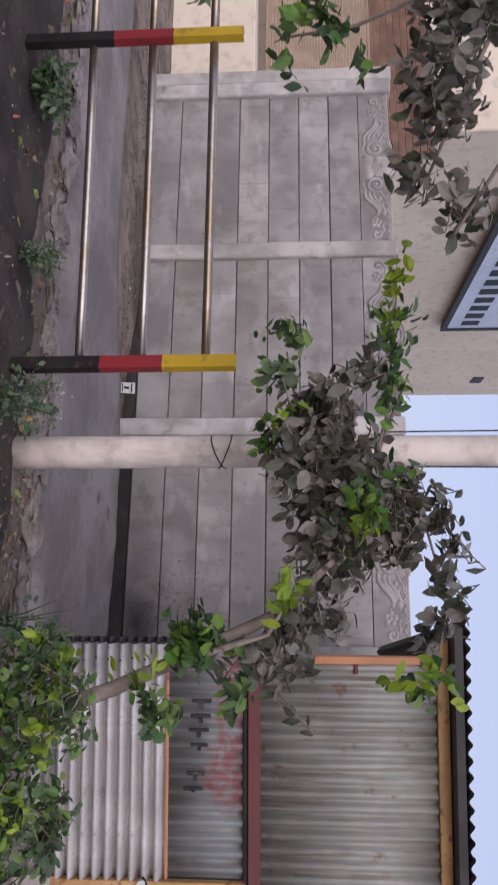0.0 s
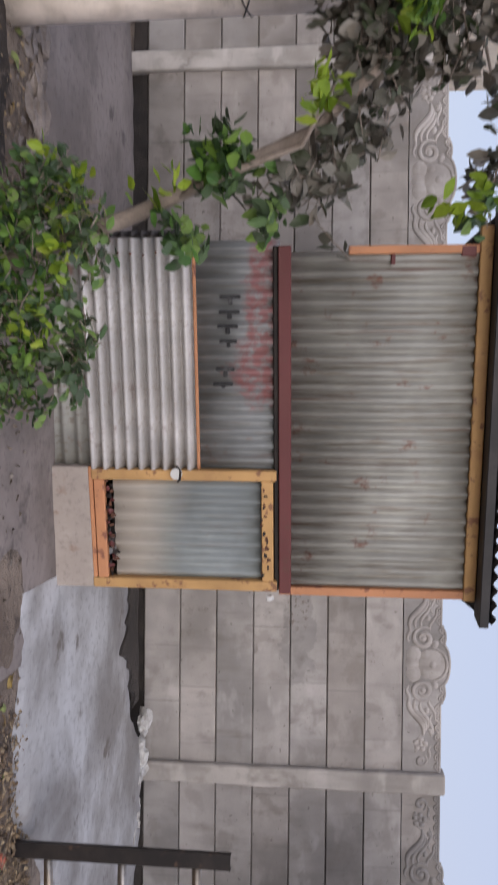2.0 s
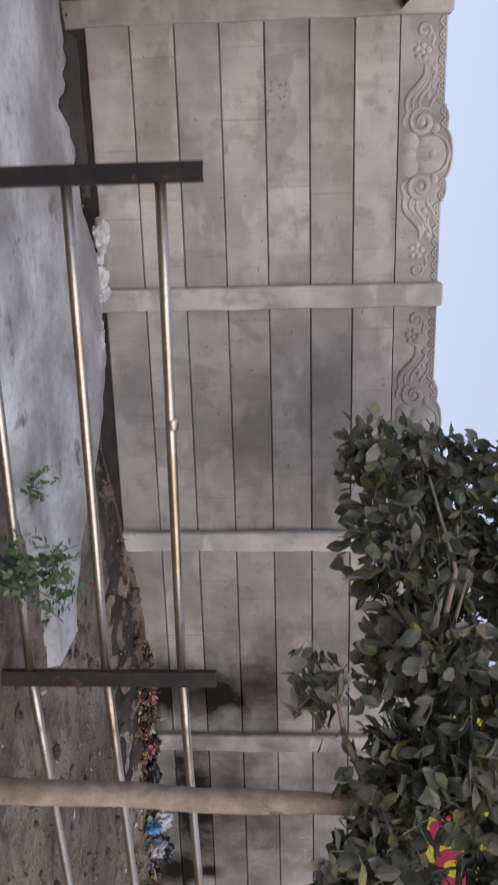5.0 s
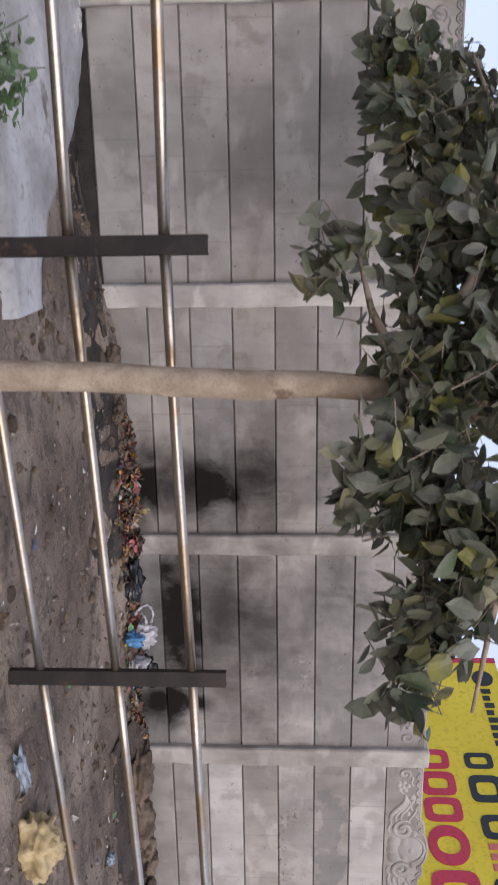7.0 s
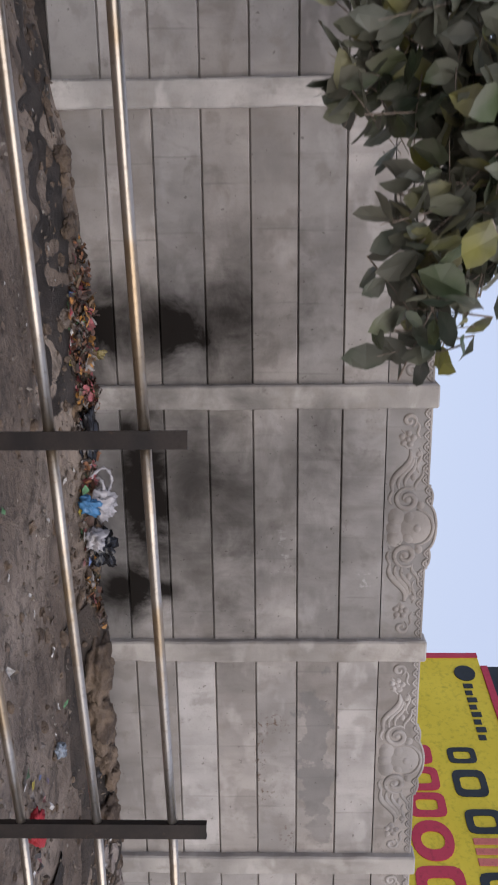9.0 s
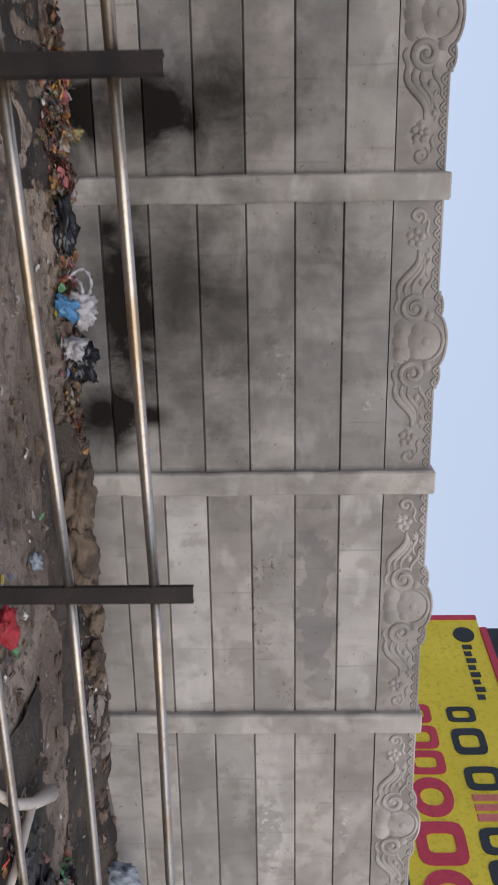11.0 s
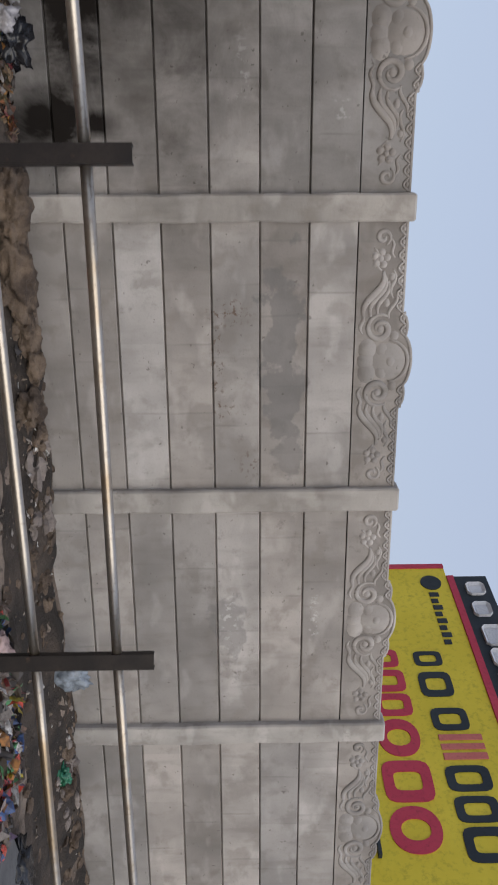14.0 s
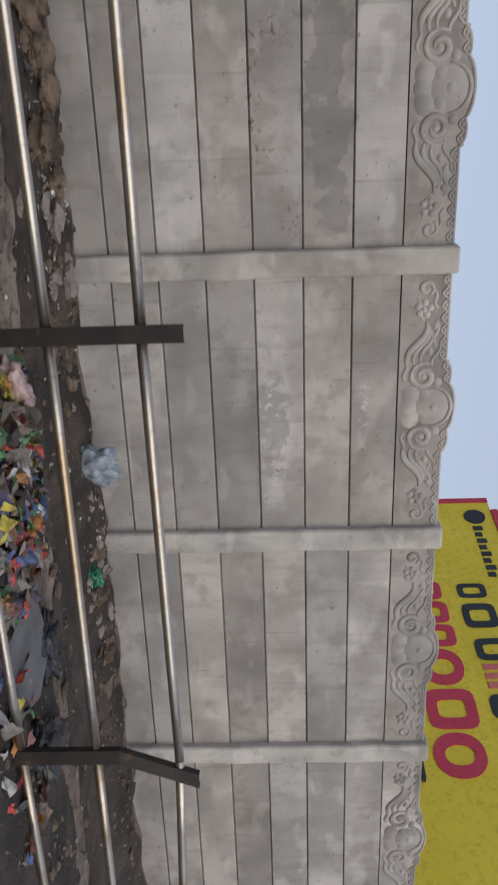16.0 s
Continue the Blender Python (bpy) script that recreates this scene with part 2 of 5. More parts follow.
def mat_paint(name, colour, rough=0.5, wear=0.25, under=(0.06, 0.045, 0.04), scale=8.0):
    m = Nodes(name)
    big = m.noise(scale, 5, 0.65)
    col = m.mix(m.ramp(m.noise(scale * 0.3, 3, 0.5), 0.3, 0.7), tuple(c * 0.8 for c in colour), colour)
    wash = m.ramp(m.noise(scale * 0.45, 6, 0.7), 0.48, 0.70)
    col = m.mix(m.math("MULTIPLY", wash, wear * 0.6), col, tuple(0.42 * a + 0.58 * b for a, b in zip(colour, under)))
    col = m.mix(m.math("MULTIPLY", m.ramp(big, 0.56, 0.64), wear), col, under)
    m.bump(big, 0.2, 0.004)
    return m.done(col, rough)


def mat_pipe(name):
    """Dull galvanised pipe with brown rust bloom on parts of its length."""
    m = Nodes(name)
    big = m.noise(1.7, 4, 0.6)
    fine = m.noise(45, 3, 0.6)
    col = m.mix(m.ramp(big, 0.45, 0.62), (0.44, 0.40, 0.355), (0.36, 0.275, 0.185))
    col = m.mix(m.math("MULTIPLY", m.ramp(fine, 0.5, 0.75), 0.35), col, (0.13, 0.09, 0.06))
    m.bump(fine, 0.1, 0.003)
    return m.done(col, 0.34, 0.92)


def mat_film(name, colour, alpha=0.75, rough=0.25):
    m = Nodes(name)
    c = m.mix(m.ramp(m.noise(16, 4, 0.6), 0.4, 0.65), colour, tuple(x * 0.6 for x in colour))
    return m.done(c, rough, 0.0, Transmission_Weight=1 - alpha)


CONCRETE = mat_concrete("precast_concrete")
CONCRETE_POST = mat_concrete("post_concrete", (0.47, 0.44, 0.40), True, 0.2, 0.0)
PLINTH = mat_rough("pale_stone_slab", (0.36, 0.31, 0.275), (0.50, 0.44, 0.40), 2.2, 0.8, 0.2, 0.3, 0.01, spots=(0.28, 0.20, 0.16), spot_scale=6)
PAVE = mat_rough("stained_pavement", (0.165, 0.138, 0.125), (0.28, 0.238, 0.22), 1.6, 0.8, 0.2, 0.3, 0.01, spots=(0.12, 0.10, 0.095), spot_scale=3.0)
SLURRY = mat_rough("dried_cement_slurry", (0.25, 0.235, 0.225), (0.60, 0.60, 0.61), 1.3, 0.42, 0.0, 0.2, 0.01, spots=(0.16, 0.14, 0.125), spot_scale=3.0)
RUBBLE = mat_rough("pale_rubble", (0.42, 0.40, 0.38), (0.66, 0.65, 0.63), 7, 0.9, 0.5, 0.6, 0.01)
STONE = mat_rough("kerb_stone", (0.18, 0.15, 0.135), (0.34, 0.29, 0.26), 4, 0.9, 0.6, 0.8, 0.02)
CLOD = mat_rough("earth_clod", (0.085, 0.06, 0.045), (0.24, 0.175, 0.125), 6, 0.95, 0.8, 0.9, 0.02)
SOIL = mat_rough("dark_garden_soil", (0.022, 0.016, 0.013), (0.065, 0.048, 0.037), 3, 0.9, 0.6, 0.9, 0.03, spots=(0.13, 0.10, 0.08), spot_scale=14)
DAMP = mat_rough("damp_earth", (0.024, 0.018, 0.014), (0.08, 0.06, 0.047), 2.2, 0.85, 0.6, 0.9, 0.03, spots=(0.025, 0.02, 0.018), spot_scale=5)
# black mud on the ground; on the wall footing the same colour paints shade
MUD_AND_SHADE = mat_rough("wet_black_mud_and_shade", (0.022, 0.018, 0.016), (0.055, 0.044, 0.038), 5, 0.5, 0.5, 0.8, 0.02)
STEEL = mat_rough("dark_brown_steel", (0.013, 0.010, 0.010), (0.032, 0.024, 0.021), 5, 0.55, 0.2, 0.2, 0.004, 0.3, spots=(0.085, 0.048, 0.033))
RED = mat_paint("red_paint", (0.29, 0.022, 0.026), 0.5, 0.4)
YELLOW = mat_paint("yellow_paint", (0.62, 0.39, 0.015), 0.5, 0.3)
PIPE = mat_pipe("galvanised_pipe")
POLE = mat_concrete("pole_concrete", (0.64, 0.565, 0.49), False, 0.2, 0.0)
SHEET = mat_sheet("zinc_sheet", (0.35, 0.345, 0.315), 0.8, 0.8)
SHEET_WHITE = mat_sheet("white_sheet", (0.62, 0.595, 0.575), 0.35, 0.45, None, 0.6, 0.05)
SHEET_BLUE = mat_sheet("blue_grey_sheet", (0.25, 0.275, 0.275), 0.6, 0.6)
SHEET_DOOR = mat_sheet("door_sheet", (0.24, 0.265, 0.265), 0.25, 0.5, (0.60, 0.92, (0.72, 0.67, 0.59)), 0.6, 0.12)
SHEET_GRAF = mat_sheet("stained_sheet", (0.25, 0.26, 0.26), 0.5, 0.6, smear=((0.66, 1.18, 0.30, 0.085), (0.95, 1.16, 0.17, 0.12), (0.44, 1.19, 0.2, 0.07)))
SHEET_SIDE = mat_sheet("brown_grey_sheet", (0.215, 0.19, 0.17), 0.7, 0.7)
RUSTY = mat_rough("scaly_rust", (0.07, 0.032, 0.022), (0.19, 0.085, 0.05), 30, 0.9, 0.5, 0.5, 0.004)
ROOF = mat_rough("black_roof_sheet", (0.014, 0.013, 0.014), (0.035, 0.03, 0.03), 4, 0.6, 0.2, 0.2, 0.005)
OCHRE = mat_paint("ochre_paint", (0.56, 0.33, 0.13), 0.65, 0.85, (0.20, 0.085, 0.05), 14)
ORANGE = mat_paint("flaking_orange_paint", (0.55, 0.25, 0.12), 0.6, 0.8, (0.17, 0.06, 0.045), 12)
MAROON = mat_paint("maroon_paint", (0.135, 0.032, 0.032), 0.55, 0.5, (0.10, 0.04, 0.03), 9)
INK = mat_paint("black_paint", (0.02, 0.02, 0.022), 0.6, 0.4, (0.2, 0.2, 0.2), 16)
WHITE = mat_paint("white_metal", (0.72, 0.71, 0.69), 0.4, 0.2)
BARK = mat_rough("pale_bark", (0.27, 0.205, 0.15), (0.43, 0.345, 0.265), 7, 0.9, 0.5, 0.6, 0.01, spots=(0.17, 0.12, 0.085))
BARK_GREY = mat_rough("vine_bark", (0.19, 0.15, 0.12), (0.32, 0.26, 0.215), 9, 0.9, 0.5, 0.6, 0.01)
LEAF_TREE = mat_leaf("tree_leaf", [(0.05, 0.075, 0.04), (0.085, 0.115, 0.055), (0.13, 0.155, 0.07), (0.075, 0.09, 0.06), (0.15, 0.17, 0.09), (0.12, 0.135, 0.10), (0.26, 0.25, 0.07), (0.045, 0.06, 0.04), (0.20, 0.21, 0.15), (0.17, 0.185, 0.13)], 0.45, 0.6)
LEAF_DUSTY = mat_leaf("dusty_leaf", [(0.08, 0.075, 0.055), (0.19, 0.16, 0.125), (0.04, 0.045, 0.03), (0.30, 0.26, 0.215), (0.06, 0.085, 0.035), (0.32, 0.295, 0.26), (0.05, 0.06, 0.03), (0.19, 0.165, 0.14)], 0.65, 0.5)
LEAF_GREEN = mat_leaf("green_leaf", [(0.06, 0.14, 0.03), (0.09, 0.19, 0.035), (0.045, 0.10, 0.035), (0.14, 0.26, 0.045), (0.07, 0.125, 0.05), (0.19, 0.31, 0.05), (0.05, 0.085, 0.04)], 0.45, 0.2)
LEAF_LIME = mat_leaf("young_leaf", [(0.28, 0.38, 0.035), (0.22, 0.32, 0.035), (0.33, 0.41, 0.05), (0.16, 0.26, 0.03)], 0.45)
WEED = mat_leaf("weed_leaf", [(0.07, 0.13, 0.05), (0.10, 0.17, 0.07), (0.06, 0.10, 0.04), (0.16, 0.22, 0.13)], 0.6, 0.2)
STRAW = mat_litter("dry_straw", [(0.30, 0.21, 0.12), (0.22, 0.15, 0.09), (0.38, 0.29, 0.18), (0.14, 0.095, 0.06)], 0.9)
LITTER = mat_litter("mixed_litter", [(0.42, 0.40, 0.38), (0.36, 0.05, 0.06), (0.07, 0.12, 0.28), (0.50, 0.22, 0.06), (0.07, 0.17, 0.07), (0.20, 0.17, 0.15), (0.12, 0.09, 0.07), (0.10, 0.07, 0.13), (0.38, 0.17, 0.16), (0.50, 0.40, 0.05), (0.62, 0.08, 0.05), (0.10, 0.30, 0.12), (0.70, 0.67, 0.64), (0.04, 0.04, 0.045), (0.26, 0.16, 0.11), (0.06, 0.05, 0.045), (0.30, 0.24, 0.22)], 0.5)
DEAD_LEAF = mat_litter("dead_leaf", [(0.42, 0.30, 0.10), (0.28, 0.19, 0.09), (0.22, 0.26, 0.08), (0.16, 0.10, 0.06), (0.46, 0.14, 0.09)], 0.8)
SCRAPS = mat_litter("pale_scraps", [(0.55, 0.52, 0.48), (0.36, 0.32, 0.28), (0.62, 0.60, 0.57), (0.25, 0.20, 0.16), (0.20, 0.14, 0.10)], 0.8)
RUST_LEAVES = mat_litter("red_brown_litter", [(0.16, 0.07, 0.045), (0.08, 0.045, 0.035), (0.26, 0.11, 0.05), (0.05, 0.035, 0.03), (0.36, 0.09, 0.10), (0.20, 0.13, 0.075), (0.05, 0.04, 0.035), (0.46, 0.22, 0.05), (0.30, 0.27, 0.25), (0.10, 0.085, 0.05)], 0.6)
GRIT = mat_litter("gravel", [(0.14, 0.11, 0.085), (0.22, 0.175, 0.135), (0.09, 0.07, 0.055), (0.30, 0.26, 0.22)], 0.95)
BAG_WHITE = mat_film("white_film", (0.46, 0.44, 0.46), 0.9)
BAG_PINK = mat_film("dirty_pink_film", (0.50, 0.36, 0.34), 0.95)
BAG_BLUE = mat_film("blue_film", (0.08, 0.22, 0.42), 0.95)
BAG_CLEAR = mat_film("clear_blue_film", (0.46, 0.52, 0.60), 0.6)
BAG_BLACK = mat_film("black_film", (0.02, 0.02, 0.024), 1.0)
BAG_GREEN = mat_film("green_film", (0.05, 0.22, 0.13), 1.0)
GOLD = mat_film("gold_wrapper", (0.24, 0.19, 0.07), 1.0)
CLOTH_RED = mat_film("red_cloth", (0.42, 0.03, 0.04), 1.0, 0.7)
SACK = mat_rough("straw_sack", (0.36, 0.27, 0.14), (0.55, 0.43, 0.24), 12, 0.85, 0.4, 0.6, 0.01, where=True)
GREY_PLATE = mat_rough("grey_stone_plate", (0.085, 0.085, 0.088), (0.15, 0.15, 0.153), 2.5, 0.7, 0.2, 0.3, 0.01)
PAINT_YELLOW = mat_rough("yellow_facade_paint", (0.76, 0.60, 0.04), (0.84, 0.67, 0.055), 0.25, 0.7, 0.0, 0.05, 0.01)
PAINT_RED = mat_rough("crimson_facade_paint", (0.52, 0.04, 0.085), (0.58, 0.055, 0.10), 0.3, 0.7, 0.0, 0.05, 0.01)
PAINT_NAVY = mat_rough("navy_facade_paint", (0.018, 0.026, 0.035), (0.03, 0.04, 0.05), 0.4, 0.7, 0.0, 0.05, 0.01)
PAINT_PINK = mat_rough("pink_facade_paint", (0.60, 0.16, 0.14), (0.66, 0.20, 0.17), 0.4, 0.7, 0.0, 0.05, 0.01)
PAINT_WHITE = mat_rough("white_facade_paint", (0.62, 0.63, 0.66), (0.74, 0.74, 0.76), 0.6, 0.7, 0.0, 0.05, 0.01)
BEIGE = mat_rough("beige_plaster", (0.74, 0.63, 0.50), (0.82, 0.71, 0.57), 0.35, 0.85, 0.0, 0.08, 0.01, spots=(0.68, 0.57, 0.46), spot_scale=0.9)
BANNER = mat_rough("pale_blue_banner", (0.56, 0.64, 0.74), (0.66, 0.73, 0.83), 0.7, 0.45, 0.0, 0.05, 0.01)
BROWN_WOOD = mat_rough("brown_slat", (0.16, 0.085, 0.055), (0.25, 0.14, 0.09), 5, 0.7, 0.2, 0.3, 0.005)
TAN_SLAT = mat_rough("tan_slat", (0.34, 0.24, 0.165), (0.45, 0.33, 0.235), 5, 0.7, 0.2, 0.3, 0.005)


def mat_ground():
    """Trodden earth: dry grey-brown dust, damp dark patches, small stones, darker soil under the plants."""
    m = Nodes("trodden_earth")
    x, y, z = m.split()
    big, mid, fine = m.noise(0.9, 5, 0.6, distort=0.4), m.noise(4.5, 6, 0.65, distort=0.5), m.noise(38, 4, 0.7)
    col = m.mix(m.ramp(big, 0.36, 0.66), (0.135, 0.100, 0.077), (0.30, 0.238, 0.19))
    col = m.mix(m.math("MULTIPLY", m.ramp(mid, 0.47, 0.66), 0.75), col, (0.055, 0.042, 0.034))
    col = m.mix(m.math("MULTIPLY", m.ramp(fine, 0.55, 0.75), 0.5), col, (0.31, 0.27, 0.23))
    pits = m.noise(12, 5, 0.65, distort=0.4)
    col = m.mix(m.math("MULTIPLY", m.ramp(pits, 0.56, 0.68), 0.6), col, (0.05, 0.037, 0.029))
    m.bump(m.math("ADD", m.math("ADD", m.math("MULTIPLY", mid, 0.9), m.math("MULTIPLY", pits, -0.7)), m.math("MULTIPLY", fine, 0.3)), 1.0, 0.045)
    return m.done(col, 0.93)


DIRT = mat_ground()


# ---- mesh helpers ----
def part(name, bm, material, parent=None, label="", smooth=False):
    me = bpy.data.meshes.new(name)
    bm.to_mesh(me)
    bm.free()
    return mesh_part(name, me, material, parent, label, smooth)


def mesh_part(name, me, material, parent=None, label="", smooth=False):
    if material and not me.materials:
        me.materials.append(material)
    if smooth:
        me.polygons.foreach_set("use_smooth", [True] * len(me.polygons))
    ob = new(name, me)
    if parent:
        ob.parent = parent
    if label:
        ob["label"] = label
    return ob


def raw(name, verts, faces, material, parent=None, label="", smooth=False):
    me = bpy.data.meshes.new(name)
    me.from_pydata([tuple(v) for v in verts], [], [tuple(f) for f in faces])
    me.update()
    return mesh_part(name, me, material, parent, label, smooth)


def thing(name, label, category, group="", kind=""):
    return tagged(new(name), label, category, group, kind)


def box(bm, x0, x1, y0, y1, z0, z1, bevel=0.0, m=None):
    r = bmesh.ops.create_cube(bm, size=1.0, matrix=Matrix.Translation(((x0 + x1) / 2, (y0 + y1) / 2, (z0 + z1) / 2)) @ Matrix.Diagonal((x1 - x0, y1 - y0, z1 - z0, 1)))
    vs = r["verts"]
    if bevel:
        es = list({e for v in vs for e in v.link_edges})
        out = bmesh.ops.bevel(bm, geom=es, offset=bevel, segments=1, affect="EDGES")
        vs = list({v for f in out["faces"] for v in f.verts} | {v for v in vs if v.is_valid})
    if m is not None:
        bmesh.ops.transform(bm, matrix=m, verts=vs)
    return vs


def boxed(name, dims, material, parent=None, label="", bevel=0.004, m=None):
    bm = bmesh.new()
    box(bm, *dims, bevel)
    if m is not None:
        bmesh.ops.transform(bm, matrix=m, verts=bm.verts)
    return part(name, bm, material, parent, label)


def tube_data(path, radii, sides=10, cap=True):
    """Vertices and faces of a tube along a path."""
    pts = [Vector(p) for p in path]
    if not isinstance(radii, (list, tuple)):
        radii = [radii] * len(pts)
    verts, faces, n = [], [], sides
    a = None
    for i, p in enumerate(pts):
        d = (pts[min(i + 1, len(pts) - 1)] - pts[max(i - 1, 0)]).normalized()
        if a is None:
            a = d.cross(Vector((0, 0, 1)) if abs(d.z) < 0.9 else Vector((0, 1, 0)))
        a = (a - d * a.dot(d)).normalized()
        b = d.cross(a)
        for k in range(n):
            t = 2 * math.pi * k / n
            verts.append(p + (a * math.cos(t) + b * math.sin(t)) * radii[i])
    for i in range(len(pts) - 1):
        for k in range(n):
            faces.append((i * n + k, i * n + (k + 1) % n, (i + 1) * n + (k + 1) % n, (i + 1) * n + k))
    if cap:
        faces.append(tuple(range(n - 1, -1, -1)))
        faces.append(tuple((len(pts) - 1) * n + k for k in range(n)))
    return verts, faces


def tube(name, path, radii, material, parent=None, label="", sides=10):
    v, f = tube_data(path, radii, sides)
    return raw(name, v, f, material, parent, label, True)


def joined(pieces):
    verts, faces = [], []
    for v, f in pieces:
        o = len(verts)
        verts += [tuple(p) for p in v]
        faces += [tuple(i + o for i in q) for q in f]
    return verts, faces


def corrugated(length, height, pitch=0.076, depth=0.018, along="x", n=6, thick=0.002, narrow=1.0):
    """A wavy sheet in the plane of x and z, facing -y; ridges upright (along x) or level (along z)."""
    span, other = (length, height) if along == "x" else (height, length)
    k = max(4, int(span / pitch * n))
    verts, faces = [], []
    for side in (0, 1):
        for i in range(k + 1):
            s = span * i / k
            y = depth * (0.5 + 0.5 * math.cos(2 * math.pi * s / pitch)) ** narrow - depth / 2 + side * thick
            for o in (0.0, other):
                verts.append((s, y, o) if along == "x" else (o, y, s))
    m = 2 * (k + 1)
    for i in range(k):
        a = 2 * i
        faces += [(a, a + 1, a + 3, a + 2), (m + a, m + a + 2, m + a + 3, m + a + 1), (a, a + 2, m + a + 2, m + a), (a + 1, m + a + 1, m + a + 3, a + 3)]
    faces += [(0, m, m + 1, 1), (2 * k, 2 * k + 1, m + 2 * k + 1, m + 2 * k)]
    return verts, faces


def placed(data, m):
    v, f = data
    return [m @ Vector(p) for p in v], f


def crumple(seed, sx, sy, sz, rough=0.35, sub=3):
    """A crumpled lump of the given half sizes standing on z = 0."""
    bm = bmesh.new()
    bmesh.ops.create_icosphere(bm, subdivisions=sub, radius=1.0)
    off = Vector((seed * 3.7, seed * 1.9, seed * 0.7))
    for v in bm.verts:
        c = v.co.copy()
        k = 1 + rough * noise.noise(c * 1.7 + off) - rough * 1.1 * abs(noise.noise(c * 3.3 + off)) - rough * 0.5 * abs(noise.noise(c * 8.0 + off))
        v.co = Vector((c.x * sx * k, c.y * sy * k, max(c.z * k, -0.55) * sz))
    lo = min(v.co.z for v in bm.verts)
    for v in bm.verts:
        v.co.z -= lo + 0.006
    return bm


# ---- leaves ----
def leaf_cloud(name, clumps, material, parent, size=(0.06, 0.10), width=0.55, seed=1, droop=0.35, label="", twig=None):
    """Many folded leaves on small twigs, gathered in uneven clumps: (x, y, z, rx, ry, rz, count)."""
    rng = np.random.default_rng(seed)
    verts, faces, base = [], [], 0
    twigs = []
    for cx, cy, cz, rx, ry, rz, count in clumps:
        made = 0
        while made < count:
            d = rng.normal(size=3)
            d /= np.linalg.norm(d)
            c = np.array((cx, cy, cz)) + d * np.array((rx, ry, rz)) * rng.uniform(0.25, 1.0) ** 0.6
            axis = rng.normal(size=3) * 0.7 + d * 0.9
            axis /= np.linalg.norm(axis)
            run = rng.integers(4, 9)
            step = size[1] * 0.34
            c = c - axis * step * run * 0.75
            twigs.append((c, c + axis * step * run))
            for k in range(run):
                p = c + axis * step * k
                side = np.cross(axis, rng.normal(size=3))
                side /= np.linalg.norm(side) + 1e-6
                out = side * 0.8 + axis * 0.55 + np.array((0, 0, -droop)) * rng.uniform(0.2, 1.4)
                out /= np.linalg.norm(out)
                nrm = np.cross(out, np.cross(np.array((0, 0, 1.0)) + rng.normal(size=3) * 0.45, out))
                nrm /= np.linalg.norm(nrm) + 1e-6
                wv = np.cross(out, nrm)
                L = rng.uniform(*size)
                W = L * width * rng.uniform(0.8, 1.2) * 0.5
                f = rng.uniform(0.08, 0.3) * W
                b = rng.uniform(-0.25, 0.05) * L
                ripple = rng.uniform(-0.22, 0.22, 6) * W
                vs = [p]
                for j, (q, wq, bq) in enumerate(((0.22, 0.72, 0.08), (0.52, 1.0, 0.4), (0.80, 0.62, 0.8))):
                    mid = p + out * L * q + nrm * b * bq
                    vs += [mid + wv * W * wq + nrm * (f * wq + ripple[j]), mid, mid - wv * W * wq + nrm * (f * wq + ripple[j + 3])]
                vs.append(p + out * L + nrm * b)
                verts += vs
                faces += [(base, base + 1, base + 2), (base, base + 2, base + 3), (base + 7, base + 10, base + 8), (base + 8, base + 10, base + 9)]
                for g in (1, 4):
                    faces += [(base + g, base + g + 3, base + g + 4, base + g + 1), (base + g + 1, base + g + 4, base + g + 5, base + g + 2)]
                base += 11
                made += 1
    ob = raw(name, verts, faces, material, parent, label)
    if twig:
        tagged(raw("twig", *joined([tube_data([a, (a + b) / 2 + rng.normal(size=3) * 0.006, b], [0.0026, 0.002, 0.001], 4, False) for a, b in twigs]), twig, parent), kind="stuff")
    return ob


def scatter_flakes(name, patches, material, size, seed, parent=None, label="", category="", curl=0.6, lift=0.004, kind="stuff"):
    """Small curled scraps lying on the ground: patches of (x0, x1, y0, y1, count)."""
    rng = np.random.default_rng(seed)
    verts, faces, base = [], [], 0
    for x0, x1, y0, y1, count in patches:
        for _ in range(count):
            x, y = rng.uniform(x0, x1), rng.uniform(y0, y1)
            z = ground_z(x, y) + lift + rng.uniform(0, 0.015)
            L, W, a = rng.uniform(*size), rng.uniform(*size) * 0.6, rng.uniform(0, 6.3)
            t1, t2 = rng.uniform(-curl, curl), rng.uniform(-curl, curl)
            ca, sa = math.cos(a), math.sin(a)
            for u, v, h in ((-1, -1, 0), (0, -1.1, t1), (1, -0.8, 0.2 * t2), (1.05, 0.9, t2), (0.1, 1, 0.2), (-0.9, 1.0, t1 * 0.5), (0.1, 0.1, t1 + t2)):
                verts.append((x + (u * L * ca - v * W * sa) / 2, y + (u * L * sa + v * W * ca) / 2, z + max(0.0, h) * L * 0.5))
            faces += [(base, base + 1, base + 6), (base + 1, base + 2, base + 6), (base + 2, base + 3, base + 6), (base + 3, base + 4, base + 6), (base + 4, base + 5, base + 6), (base + 5, base, base + 6)]
            base += 7
    ob = raw(name, verts, faces, material, parent)
    return tagged(ob, label, category, "", kind)


